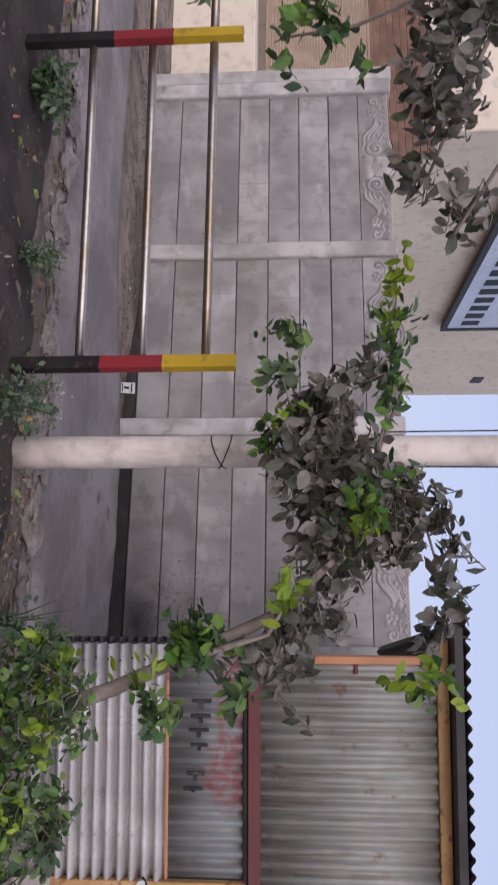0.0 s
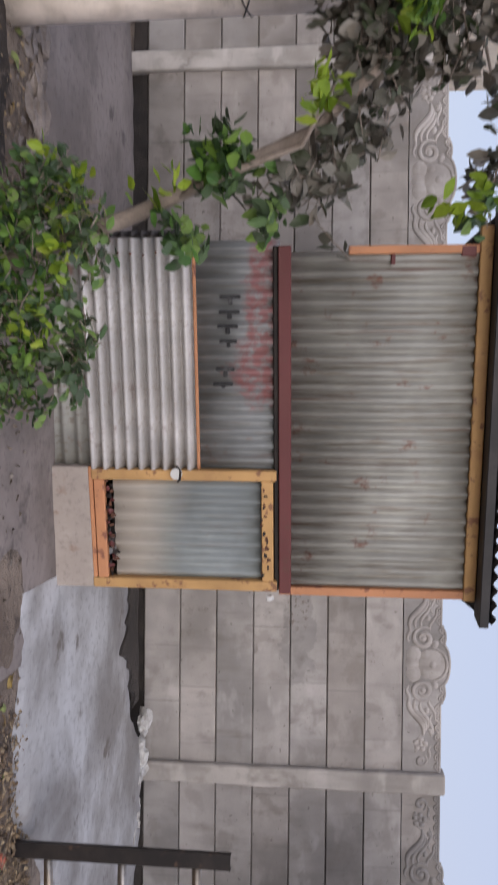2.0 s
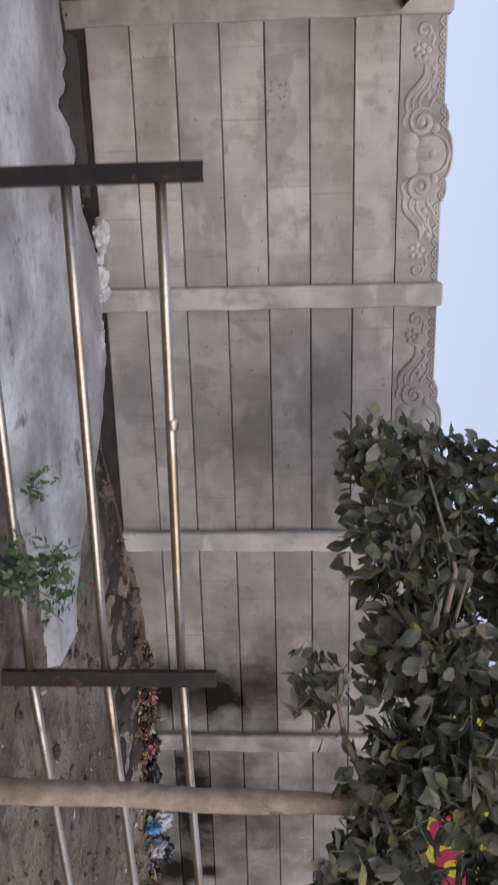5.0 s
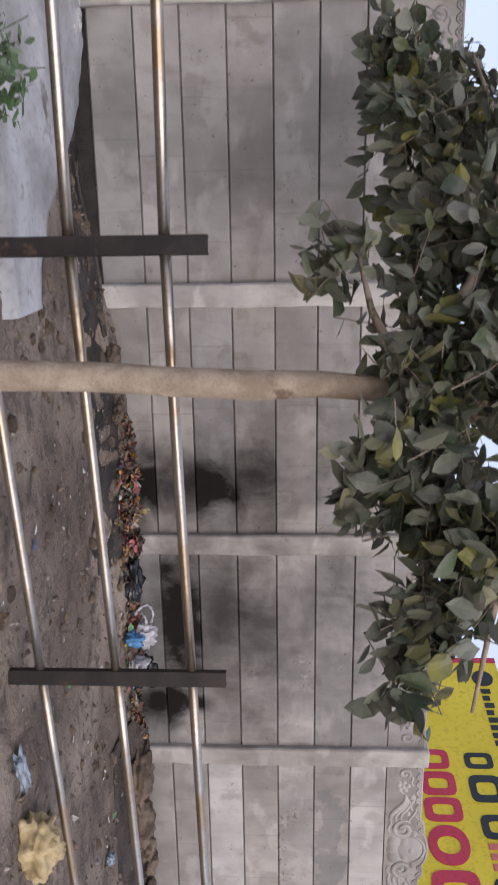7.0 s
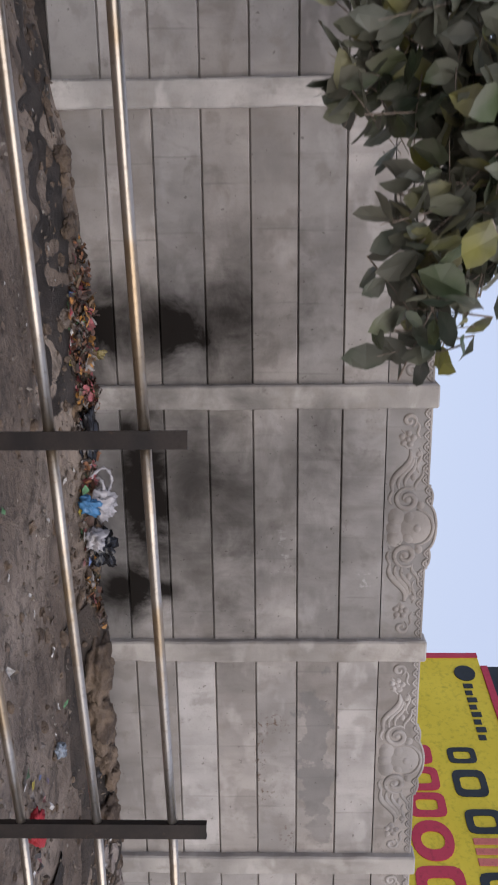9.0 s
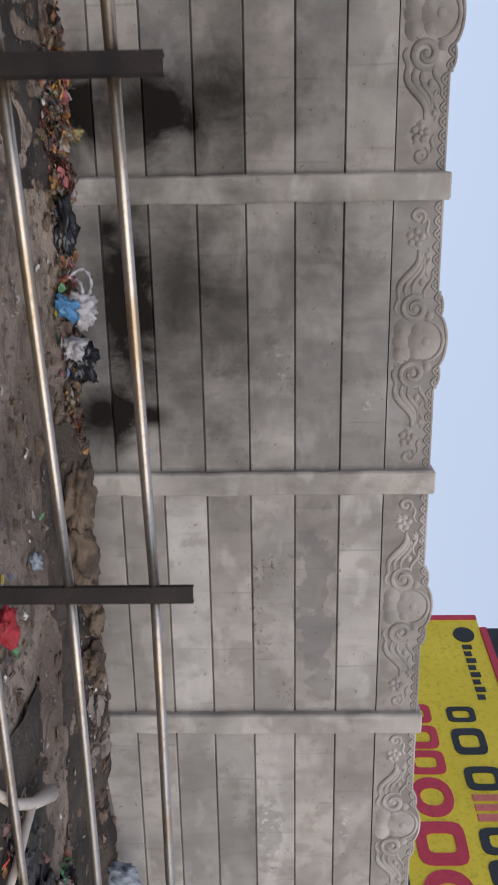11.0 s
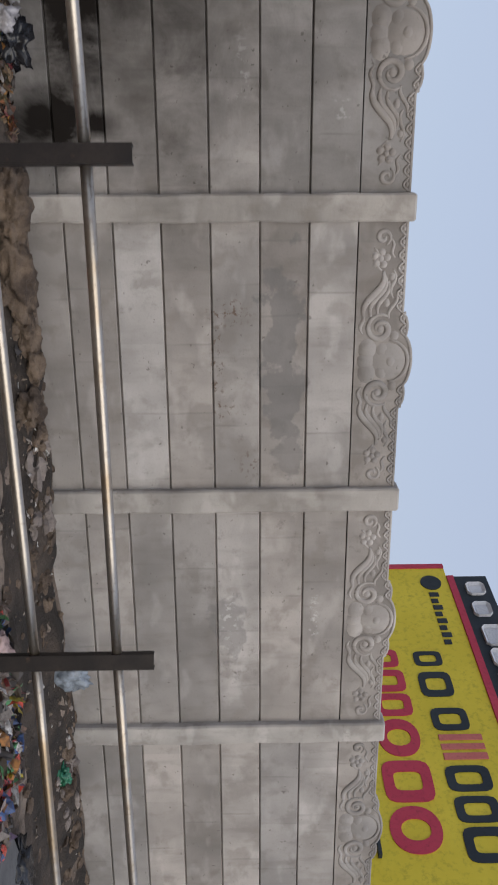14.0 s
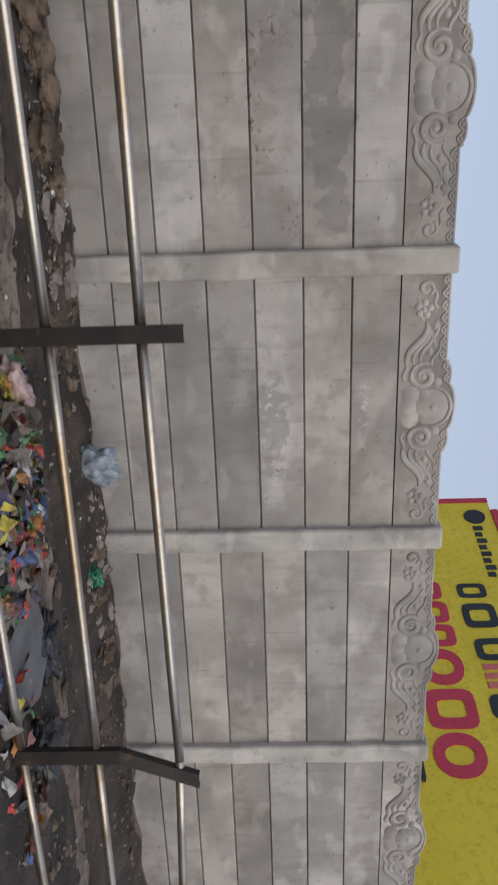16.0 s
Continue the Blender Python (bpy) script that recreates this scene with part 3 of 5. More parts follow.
def scatter_wrappers(name, patches, material, size, seed, label, category):
    """Crumpled scraps of foil and film heaped on the ground: patches of (x0, x1, y0, y1, heap height, count)."""
    rng = np.random.default_rng(seed)
    verts, faces, base = [], [], 0
    for x0, x1, y0, y1, rise, count in patches:
        for _ in range(count):
            u, v = rng.uniform(0, 1, 2)
            x, y = x0 + (x1 - x0) * u, y0 + (y1 - y0) * v
            heap = rise * math.sin(math.pi * v) * (0.6 + 0.4 * math.sin(math.pi * u)) * (0.65 + 0.7 * noise.noise(Vector((x * 5, y * 5, 2))))
            c = np.array((x, y, ground_z(x, y) + max(0.0, heap) * rng.uniform(0.7, 1.1) + 0.012))
            L, W = rng.uniform(*size), rng.uniform(*size) * rng.uniform(0.35, 0.9)
            e = rng.normal(size=3) * (1, 1, 0.45)
            e /= np.linalg.norm(e)
            g = np.cross(e, rng.normal(size=3) * 0.7 + (0, 0, 1))
            g /= np.linalg.norm(g)
            n = np.cross(e, g)
            for i in range(4):
                for j in range(3):
                    bow = (0.25 * ((i - 1.5) / 1.5) ** 2 - 0.1) * L * rng.uniform(0.2, 1)
                    verts.append(tuple(c + e * L * (i / 3 - 0.5 + rng.uniform(-0.07, 0.07)) + g * W * (j / 2 - 0.5 + rng.uniform(-0.1, 0.1)) + n * (bow + rng.uniform(-0.12, 0.12) * L)))
            for i in range(3):
                for j in range(2):
                    q = base + 3 * i + j
                    faces.append((q, q + 3, q + 4, q + 1))
            base += 12
    return tagged(raw(name, verts, faces, material), label, category, "", "stuff")


def scatter_lumps(name, patches, material, size, seed, label, category):
    """Loose crumbs and lumps lying on the ground: patches of (x0, x1, y0, y1, count)."""
    rng = np.random.default_rng(seed)
    bm = bmesh.new()
    bmesh.ops.create_icosphere(bm, subdivisions=2, radius=1.0)
    bm.verts.index_update()
    unit = np.array([v.co[:] for v in bm.verts])
    tris = [tuple(v.index for v in f.verts) for f in bm.faces]
    bm.free()
    verts, faces, base = [], [], 0
    for x0, x1, y0, y1, count in patches:
        for _ in range(count):
            x, y = rng.uniform(x0, x1), rng.uniform(y0, y1)
            r = size[0] + (size[1] - size[0]) * rng.uniform(0, 1) ** 2.5
            k = 1 + 0.35 * np.sin(unit @ rng.normal(size=3) * 2.6 + rng.uniform(0, 6)) + rng.uniform(-0.13, 0.13, len(unit))
            pts = unit * k[:, None] * r * np.array((rng.uniform(0.8, 1.5), rng.uniform(0.7, 1.2), rng.uniform(0.5, 0.85)))
            verts += [tuple(p) for p in pts + (x, y, ground_z(x, y) + r * 0.25)]
            faces += [(a + base, b + base, c + base) for a, b, c in tris]
            base += len(unit)
    return tagged(raw(name, verts, faces, material), label, category, "", "stuff")


# ---- ground ----
WALL_Y = 7.75


def step(a, b, v):
    t = min(1.0, max(0.0, (v - a) / (b - a)))
    return t * t * (3 - 2 * t)


def ground_z(x, y):
    """Height of the trodden ground: level path, soft bank along the railing on the left, heaps at the foot of the wall."""
    z = 0.12 * (1 - step(-1.5, 5.0, x)) * (1 - step(5.0, 6.2, y))
    foot = -0.13 + 0.17 * step(5.0, 6.4, x) + 0.12 * (1 - step(-4.0, -1.5, x))
    near = step(6.9, 7.6, y)
    z += near * (foot - z)
    right = step(5.8, 7.0, x)
    z += right * step(7.2, 7.6, y) * 0.07 * (1 + noise.noise(Vector((x * 1.9, 4.0, 0))))
    amp = 0.035 * step(2.6, 4.0, y) * (0.55 + 0.45 * right)
    z += amp * noise.noise(Vector((x * 1.3, y * 1.3, 0.3))) + 0.4 * amp * noise.noise(Vector((x * 5.1, y * 5.1, 1.7)))
    return z


def spaced(lo, hi, fine_lo, fine_hi, fine):
    inner = list(np.arange(fine_lo, fine_hi + 1e-6, fine))
    out, v, s = [], fine_hi, fine
    while v < hi:
        s *= 1.5
        v += s
        out.append(min(v, hi))
    left, v, s = [], fine_lo, fine
    while v > lo:
        s *= 1.5
        v -= s
        left.append(max(v, lo))
    return left[::-1] + inner + out


gx, gy = spaced(-900, 900, -8, 20, 0.07), spaced(-900, 900, 2.6, 8.4, 0.06)
gv = [(x, y, ground_z(x, y)) for y in gy for x in gx]
gf = [(j * len(gx) + i, j * len(gx) + i + 1, (j + 1) * len(gx) + i + 1, (j + 1) * len(gx) + i) for j in range(len(gy) - 1) for i in range(len(gx) - 1)]
tagged(raw("ground", gv, gf, DIRT, None, "", True), "trodden grey-brown earth with damp patches and grit", "ground", "", "structure")


def slab_outline(name, edge_near, edge_far, x0, x1, dx, top, material, label, category, rough_far=0.05, rough_near=0.05, seed=0.0, drop=0.10):
    """A thin irregular plate lying on the ground between two edges, as functions of x."""
    n = int((x1 - x0) / dx)
    rows = 14
    verts, faces = [], []
    for i in range(n + 1):
        x = x0 + (x1 - x0) * i / n
        a = edge_near(x) + rough_near * (noise.noise(Vector((x * 2.3, seed, 0))) + 0.6 * noise.noise(Vector((x * 9.0, seed, 3))) + 0.18 * noise.noise(Vector((x * 23.0, seed, 7))))
        b = edge_far(x) + rough_far * (noise.noise(Vector((x * 2.1, seed + 5, 0))) + 0.7 * noise.noise(Vector((x * 8.0, seed + 5, 3))))
        b = max(b, a + 0.01)
        for j in range(rows + 1):
            y = a + (b - a) * j / rows
            h = top(x, y) + 0.006 * noise.noise(Vector((x * 3, y * 3, seed)))
            if j in (0, rows):
                h -= drop
            verts.append((x, y, h))
    for i in range(n):
        for j in range(rows):
            p = i * (rows + 1) + j
            faces.append((p, p + rows + 1, p + rows + 2, p + 1))
    return tagged(raw(name, verts, faces, material, None, "", True), label, category, "", "structure")


slab_outline("pavement", lambda x: 4.92 - 0.55 * step(0.2, 1.0, x), lambda x: 6.12 + 0.82 * step(-3.2, -0.4, x), -9.0, 2.4, 0.05, lambda x, y: max(0.13 * (1 - step(-2.0, 3.0, x)), 0.0) + 0.04 - 0.02 * step(5.5, 7.0, y), PAVE,
             "smooth purplish grey concrete strip, swept and stained", "pavement", 0.05, 0.05, 2.0)
slab_outline("pavement", lambda x: 4.75 + 0.45 * step(3.0, 3.7, x) + 0.5 * step(4.2, 5.6, x), lambda x: 7.12 + 0.1 * step(2.3, 3.0, x) + 0.36 * step(3.3, 3.9, x) - 1.4 * step(4.4, 5.85, x), 2.05, 5.9, 0.04, lambda x, y: 0.055, SLURRY,
             "pale blue-grey dried cement slurry spread over earth", "pavement", 0.10, 0.08, 9.0)

slab_outline("ground_strip", lambda x: 7.08 - 0.05 * step(3, 5, x), lambda x: 7.74 - 0.26 * step(5.6, 6.4, x), -0.6, 7.9, 0.025, lambda x, y: ground_z(x, y) + 0.006 + 0.03 * noise.noise(Vector((x * 6, y * 6, 1.0))), MUD_AND_SHADE, "strip of wet black mud along the foot of the wall", "mud", 0.05, 0.24, 4.0, 0.04)

slab_outline("ground_strip", lambda x: 7.02 - 0.16 * step(2.45, 2.75, x) + 0.3 * step(2.85, 3.3, x), lambda x: 7.30, 2.4, 3.35, 0.05, lambda x, y: 0.068, MUD_AND_SHADE, "dark damp stain on the slurry by the wall", "mud", 0.05, 0.30, 5.0, 0.03)
slab_outline("ground_bed", lambda x: 2.3, lambda x: 4.66, -8.0, 0.9, 0.06, lambda x, y: ground_z(x, y) + 0.02 + 0.03 * noise.noise(Vector((x * 4, y * 4, 6.0))), SOIL, "bed of dark garden soil along the railing", "soil", 0.12, 0.1, 6.0, 0.06)
slab_outline("ground_strip", lambda x: 6.95 - 0.25 * step(11, 14, x), lambda x: 7.72, 9.3, 21.0, 0.06, lambda x, y: ground_z(x, y) + 0.015 + 0.03 * noise.noise(Vector((x * 5, y * 5, 2.0))), DAMP, "strip of damp dark earth along the foot of the wall", "earth", 0.02, 0.15, 14.0, 0.05)
slab_outline("ground_strip", lambda x: 5.0, lambda x: 6.6, 10.6, 20.0, 0.06, lambda x, y: ground_z(x, y) + 0.012 + 0.03 * noise.noise(Vector((x * 4, y * 4, 8.0))), DAMP, "damp dark earth under the rubbish", "earth", 0.2, 0.2, 17.0, 0.05)

# ---- the precast wall ----
SPACING, POST_W, PANEL_H = 1.918, 0.165, 0.305
FIRST, LAST = -5, 9
POST_X = {k: 4.0 + SPACING * k + {-3: -0.105, 1: 0.015}.get(k, 0.0) for k in range(FIRST, LAST + 1)}
wall_north = thing("wall_north", "grey precast concrete wall of stacked panels between posts, soot-stained", "wall", "", "structure")

bm = bmesh.new()
box(bm, 0, POST_W, -0.055, 0.10, -0.5, 2.475, 0.012)
for q in range(1, 42):
    bmesh.ops.bisect_plane(bm, geom=bm.verts[:] + bm.edges[:] + bm.faces[:], plane_co=(0, 0, -0.5 + q * 0.071), plane_no=(0, 0, 1))
for v in bm.verts:
    c = v.co.copy()
    v.co.x += 0.009 * noise.noise(c * 2.6) + 0.006 * noise.noise(c * 9)
    v.co.y += 0.006 * noise.noise(c * 4 + Vector((5, 0, 0))) + 0.004 * noise.noise(c * 11)
post_mesh = bpy.data.meshes.new("concrete_post")
bm.to_mesh(post_mesh), bm.free()
post_mesh.materials.append(CONCRETE_POST)

BAY = SPACING - POST_W
bm = bmesh.new()
box(bm, -0.03, BAY + 0.03, 0, 0.035, 0.005, PANEL_H - 0.005, 0.005)
box(bm, -0.03, BAY + 0.03, 0.032, 0.055, -0.006, PANEL_H + 0.006)
panel_mesh = bpy.data.meshes.new("panel")
bm.to_mesh(panel_mesh), bm.free()
panel_mesh.materials.append(CONCRETE)


def coping_top(u):
    h = PANEL_H
    for c, w, k in ((0.655, 0.085, 0.036), (BAY - 0.655, 0.085, 0.036), (BAY / 2, 0.175, 0.072)):
        d = abs(u - c) / w
        if d < 1:
            h = max(h, PANEL_H + k * math.sqrt(1 - d * d))
    return h


us = [-0.03 + (BAY + 0.06) * i / 90 for i in range(91)]
cv, cf = [], []
for y in (0.0, 0.05):
    for u in us:
        cv += [(u, y, 0.003), (u, y, coping_top(u))]
n2 = 2 * len(us)
for i in range(len(us) - 1):
    a = 2 * i
    cf += [(a, a + 2, a + 3, a + 1), (n2 + a, n2 + a + 1, n2 + a + 3, n2 + a + 2), (a + 1, a + 3, n2 + a + 3, n2 + a + 1), (a, n2 + a, n2 + a + 2, a + 2)]
cf += [(0, 1, n2 + 1, n2), (n2 - 2, 2 * n2 - 2, 2 * n2 - 1, n2 - 1)]
coping_mesh = bpy.data.meshes.new("coping_panel")
coping_mesh.from_pydata(cv, [], cf)
coping_mesh.materials.append(CONCRETE)


def spiral(cx, cz, r, turns, start, sign=1):
    n = int(16 * turns) + 2
    return [(cx + sign * r * (1 - 0.78 * i / n) * math.cos(start + 2 * math.pi * turns * i / n), 0.002, cz + r * (1 - 0.78 * i / n) * math.sin(start + 2 * math.pi * turns * i / n)) for i in range(n + 1)]


def wave_line(u0, v0, u1, v1, bend):
    return [(u0 + (u1 - u0) * t, 0.002, v0 + (v1 - v0) * t + bend * math.sin(2 * math.pi * t)) for t in [k / 12 for k in range(13)]]


def dome(cx, cz, rx, rz, h, n=10):
    verts = [(cx, -h, cz)]
    faces = []
    for ring, (s, hh) in enumerate(((0.6, 0.75), (1.0, 0.0))):
        for k in range(n):
            a = 2 * math.pi * k / n
            verts.append((cx + rx * s * math.cos(a), -h * hh + (0.002 if ring else 0), cz + rz * s * math.sin(a)))
    for k in range(n):
        faces.append((0, 1 + (k + 1) % n, 1 + k))
        faces.append((1 + k, 1 + (k + 1) % n, 1 + n + (k + 1) % n, 1 + n + k))
    return verts, faces


def stroke(pts, r):
    """A plump moulded stroke, thick in the middle and thin at its ends."""
    n = len(pts)
    return tube_data(pts, [r * (0.35 + 0.85 * math.sin(math.pi * (k + 0.6) / (n + 0.2))) for k in range(n)], 7)


def rosette(cx, cz, r, petals, turn=0.0, h=0.022):
    out = [dome(cx, cz, r * 0.36, r * 0.36, h * 1.25)]
    for k in range(petals):
        a = turn + 2 * math.pi * k / petals
        out.append(dome(cx + 0.66 * r * math.cos(a), cz + 0.66 * r * math.sin(a), r * 0.42, r * 0.42, h))
    return out


relief = []
for sgn, ox in ((1, 0.0), (-1, BAY)):
    f = lambda pts: [(ox + sgn * p[0], p[1], p[2]) for p in pts]
    for path, r in ((spiral(0.095, 0.155, 0.050, 1.25, 0.4), 0.014), (wave_line(0.10, 0.20, 0.22, 0.235, 0.012), 0.010),
                    (wave_line(0.30, 0.165, 0.60, 0.055, 0.030), 0.021), (wave_line(0.33, 0.18, 0.59, 0.10, 0.026), 0.016), (wave_line(0.36, 0.20, 0.58, 0.145, 0.020), 0.014),
                    (spiral(0.665, 0.160, 0.094, 1.45, 2.6), 0.019), (wave_line(0.29, 0.225, 0.47, 0.235, 0.016), 0.012), (wave_line(0.44, 0.255, 0.60, 0.215, 0.014), 0.012),
                    (wave_line(0.56, 0.035, 0.70, 0.05, 0.014), 0.012), (wave_line(0.16, 0.10, 0.30, 0.155, 0.016), 0.011)):
        relief.append(stroke(f(path), r))
    relief += rosette(ox + sgn * 0.225, 0.145, 0.060, 5, 0.5)
    relief += [dome(ox + sgn * 0.335, 0.225, 0.026, 0.022, 0.016), dome(ox + sgn * 0.50, 0.195, 0.03, 0.022, 0.018), dome(ox + sgn * 0.665, 0.160, 0.028, 0.028, 0.022),
               dome(ox + sgn * 0.80, 0.085, 0.075, 0.062, 0.030), dome(ox + sgn * 0.815, 0.185, 0.060, 0.050, 0.026), dome(ox + sgn * 0.71, 0.255, 0.035, 0.03, 0.02)]
MIDU = BAY / 2
relief += [dome(MIDU, 0.225, 0.125, 0.115, 0.030, 16), dome(MIDU, 0.075, 0.062, 0.058, 0.030), dome(MIDU, 0.235, 0.05, 0.045, 0.040)]
relief.append(stroke([(MIDU + 0.135 * math.cos(a), 0.0, 0.225 + 0.125 * math.sin(a)) for a in [math.pi * k / 16 for k in range(17)]], 0.012))
for k in range(22):
    u = 0.045 + k * 0.079
    if u < BAY - 0.03 and abs(u - MIDU) > 0.17:
        h = coping_top(u)
        relief.append(tube_data([(u - 0.038 + 0.076 * t, -0.001, h - 0.010 - 0.036 * math.sin(math.pi * t)) for t in [q / 6 for q in range(7)]], 0.0085, 5))
        relief.append(dome(u, h - 0.022, 0.02, 0.014, 0.012, 8))
relief.append(tube_data([(u, 0.0, coping_top(u) - 0.006) for u in us], 0.011, 6))
rv, rf = joined(relief)
rv = [(p[0], p[1] * 0.58, p[2]) for p in rv]
relief_mesh = bpy.data.meshes.new("relief")
relief_mesh.from_pydata(rv, [], rf)
relief_mesh.materials.append(CONCRETE)
relief_mesh.polygons.foreach_set("use_smooth", [True] * len(relief_mesh.polygons))

# ---- railing: steel posts with three pipes ----
def angle_post(name, x, y, z0, z1, parent, lean=(0.0, 0.0), turn=20, painted=False, bend=None):
    """An upright of rolled steel angle; painted ones carry a red and a yellow band at the top."""
    w, t, d = 0.070, 0.007, 0.045
    section = [(-w / 2, 0), (w / 2, 0), (w / 2, d), (w / 2 - t, d), (w / 2 - t, t), (-w / 2 + t, t), (-w / 2 + t, d), (-w / 2, d)]
    x += 0.034
    c, s = math.cos(radians(turn)), math.sin(radians(turn))

    def piece(label, a, b, material, owner):
        levels = [a, b] if not bend or not (a < bend[0] < b) else [a, bend[0], b]
        verts, faces = [], []
        for z in levels:
            over = max(0.0, z - bend[0]) if bend else 0.0
            for px, py in section:
                q = (z - z0)
                verts.append((x + px * c - py * s + lean[0] * q + (over * bend[1] if bend else 0), y - 0.025 + px * s + py * c + lean[1] * q, z - over * (0.08 if bend else 0)))
        k = len(section)
        for lv in range(len(levels) - 1):
            for i in range(k):
                faces.append((lv * k + i, lv * k + (i + 1) % k, (lv + 1) * k + (i + 1) % k, (lv + 1) * k + i))
        faces.append(tuple(range(k - 1, -1, -1)))
        faces.append(tuple((len(levels) - 1) * k + i for i in range(k)))
        return raw(label, verts, faces, material, owner)

    top = z1 if not painted else z1 - 0.66
    p = piece(name, z0, top, STEEL, parent)
    if painted:
        piece("red_band", top, z1 - 0.355, RED, p)["label"] = "weathered red painted band"
        piece("yellow_band", z1 - 0.355, z1, YELLOW, p)["label"] = "weathered yellow painted band"
    return p


def railing(label, posts, drops, painted, over_left=0.0, over_right=0.0):
    r = thing("railing", label, "railing", "roadside railings")
    for k, (x, y, z, extra) in enumerate(posts):
        angle_post("post", x, y, ground_z(x, y) - 0.25, z, r, extra.get("lean", (0, 0)), extra.get("turn", -12), painted, extra.get("bend"))
    for d in drops:
        pts = [(x + 0.034 + e.get("rail", (0, 0, 0))[0], y + 0.012 + e.get("rail", (0, 0, 0))[1], z - d + e.get("rail", (0, 0, 0))[2] * (1 if d < 0.2 else 0)) for x, y, z, e in posts]
        if over_left:
            a, b = Vector(pts[0]), Vector(pts[1])
            pts.insert(0, tuple(a + (a - b).normalized() * over_left))
        if over_right:
            a, b = Vector(pts[-1]), Vector(pts[-2])
            pts.append(tuple(a + (a - b).normalized() * over_right))
        for a, b in zip(pts, pts[1:]):
            a, b = Vector(a), Vector(b)
            mid = [a.lerp(b, t) + Vector((0, 0, 0.006 * math.sin(math.pi * t) * noise.noise(a + Vector((d, 0, 0))))) for t in (0, 0.25, 0.5, 0.75, 1)]
            tube("pipe", mid, 0.0225, PIPE, r, "", 12)
    return r


railing("railing of steel posts with red and yellow bands and galvanised pipes", [(-4.55, 3.72, 1.30, {}), (-2.66, 4.05, 1.262, {}), (-0.99, 4.35, 1.232, {})], (0.15, 0.463, 0.77), True, 1.5)
railing("railing of dark brown steel posts with three dull galvanised pipes",
        [(3.25, 4.93, 1.075, {}), (5.505, 5.07, 1.024, {}), (7.515, 5.34, 1.022, {}), (9.52, 5.61, 1.020, {}), (11.62, 5.72, 0.994, {}), (13.70, 5.76, 0.957, {"bend": (0.55, 0.38), "rail": (0.05, 0, 0.04)}), (15.8, 5.9, 0.89, {}), (17.9, 6.0, 0.87, {})],
        (0.165, 0.526, 0.892), False, 0.0, 2.0)
tube("pipe_joint", [(4.255, 5.006, 0.888), (4.265, 5.006, 0.893), (4.30, 5.007, 0.892), (4.31, 5.008, 0.886)], [0.021, 0.028, 0.028, 0.021], PIPE, bpy.data.objects["railing.001"], "swollen weld collar on the top pipe")

# ---- concrete pole ----
pole = thing("utility_pole", "pale cream concrete pole with a wire tied round it", "pole")
tube("shaft", [(-0.57, 4.56, -0.2), (-0.57, 4.56, 0.6), (-0.57, 4.56, 2.0), (-0.575, 4.56, 6.5)], [0.082, 0.080, 0.076, 0.064], POLE, pole, "", 20)
ring = []
for k in range(25):
    a = 2 * math.pi * k / 24
    ring.append((-0.57 + 0.081 * math.cos(a), 4.56 + 0.081 * math.sin(a), 1.17 + 0.035 * math.cos(a + 2.4)))
tube("tie_wire", ring, 0.0035, INK, pole, "thin dark tie wire", 5)
tube("tie_wire", [(p[0], p[1], 2 * 1.155 - p[2]) for p in ring], 0.0035, INK, pole, "thin dark tie wire", 5)
for off in (-0.085, 0.088):
    tube("cable", [(-0.57 + off, 4.52, 1.95 + 0.02 * off), (-0.57 + off * 1.06, 4.52, 2.6), (-0.57 + off * 0.9, 4.53, 4.0), (-0.57 + off * 0.85, 4.53, 6.4)], 0.004, INK, pole, "thin black cable down the pole", 5)

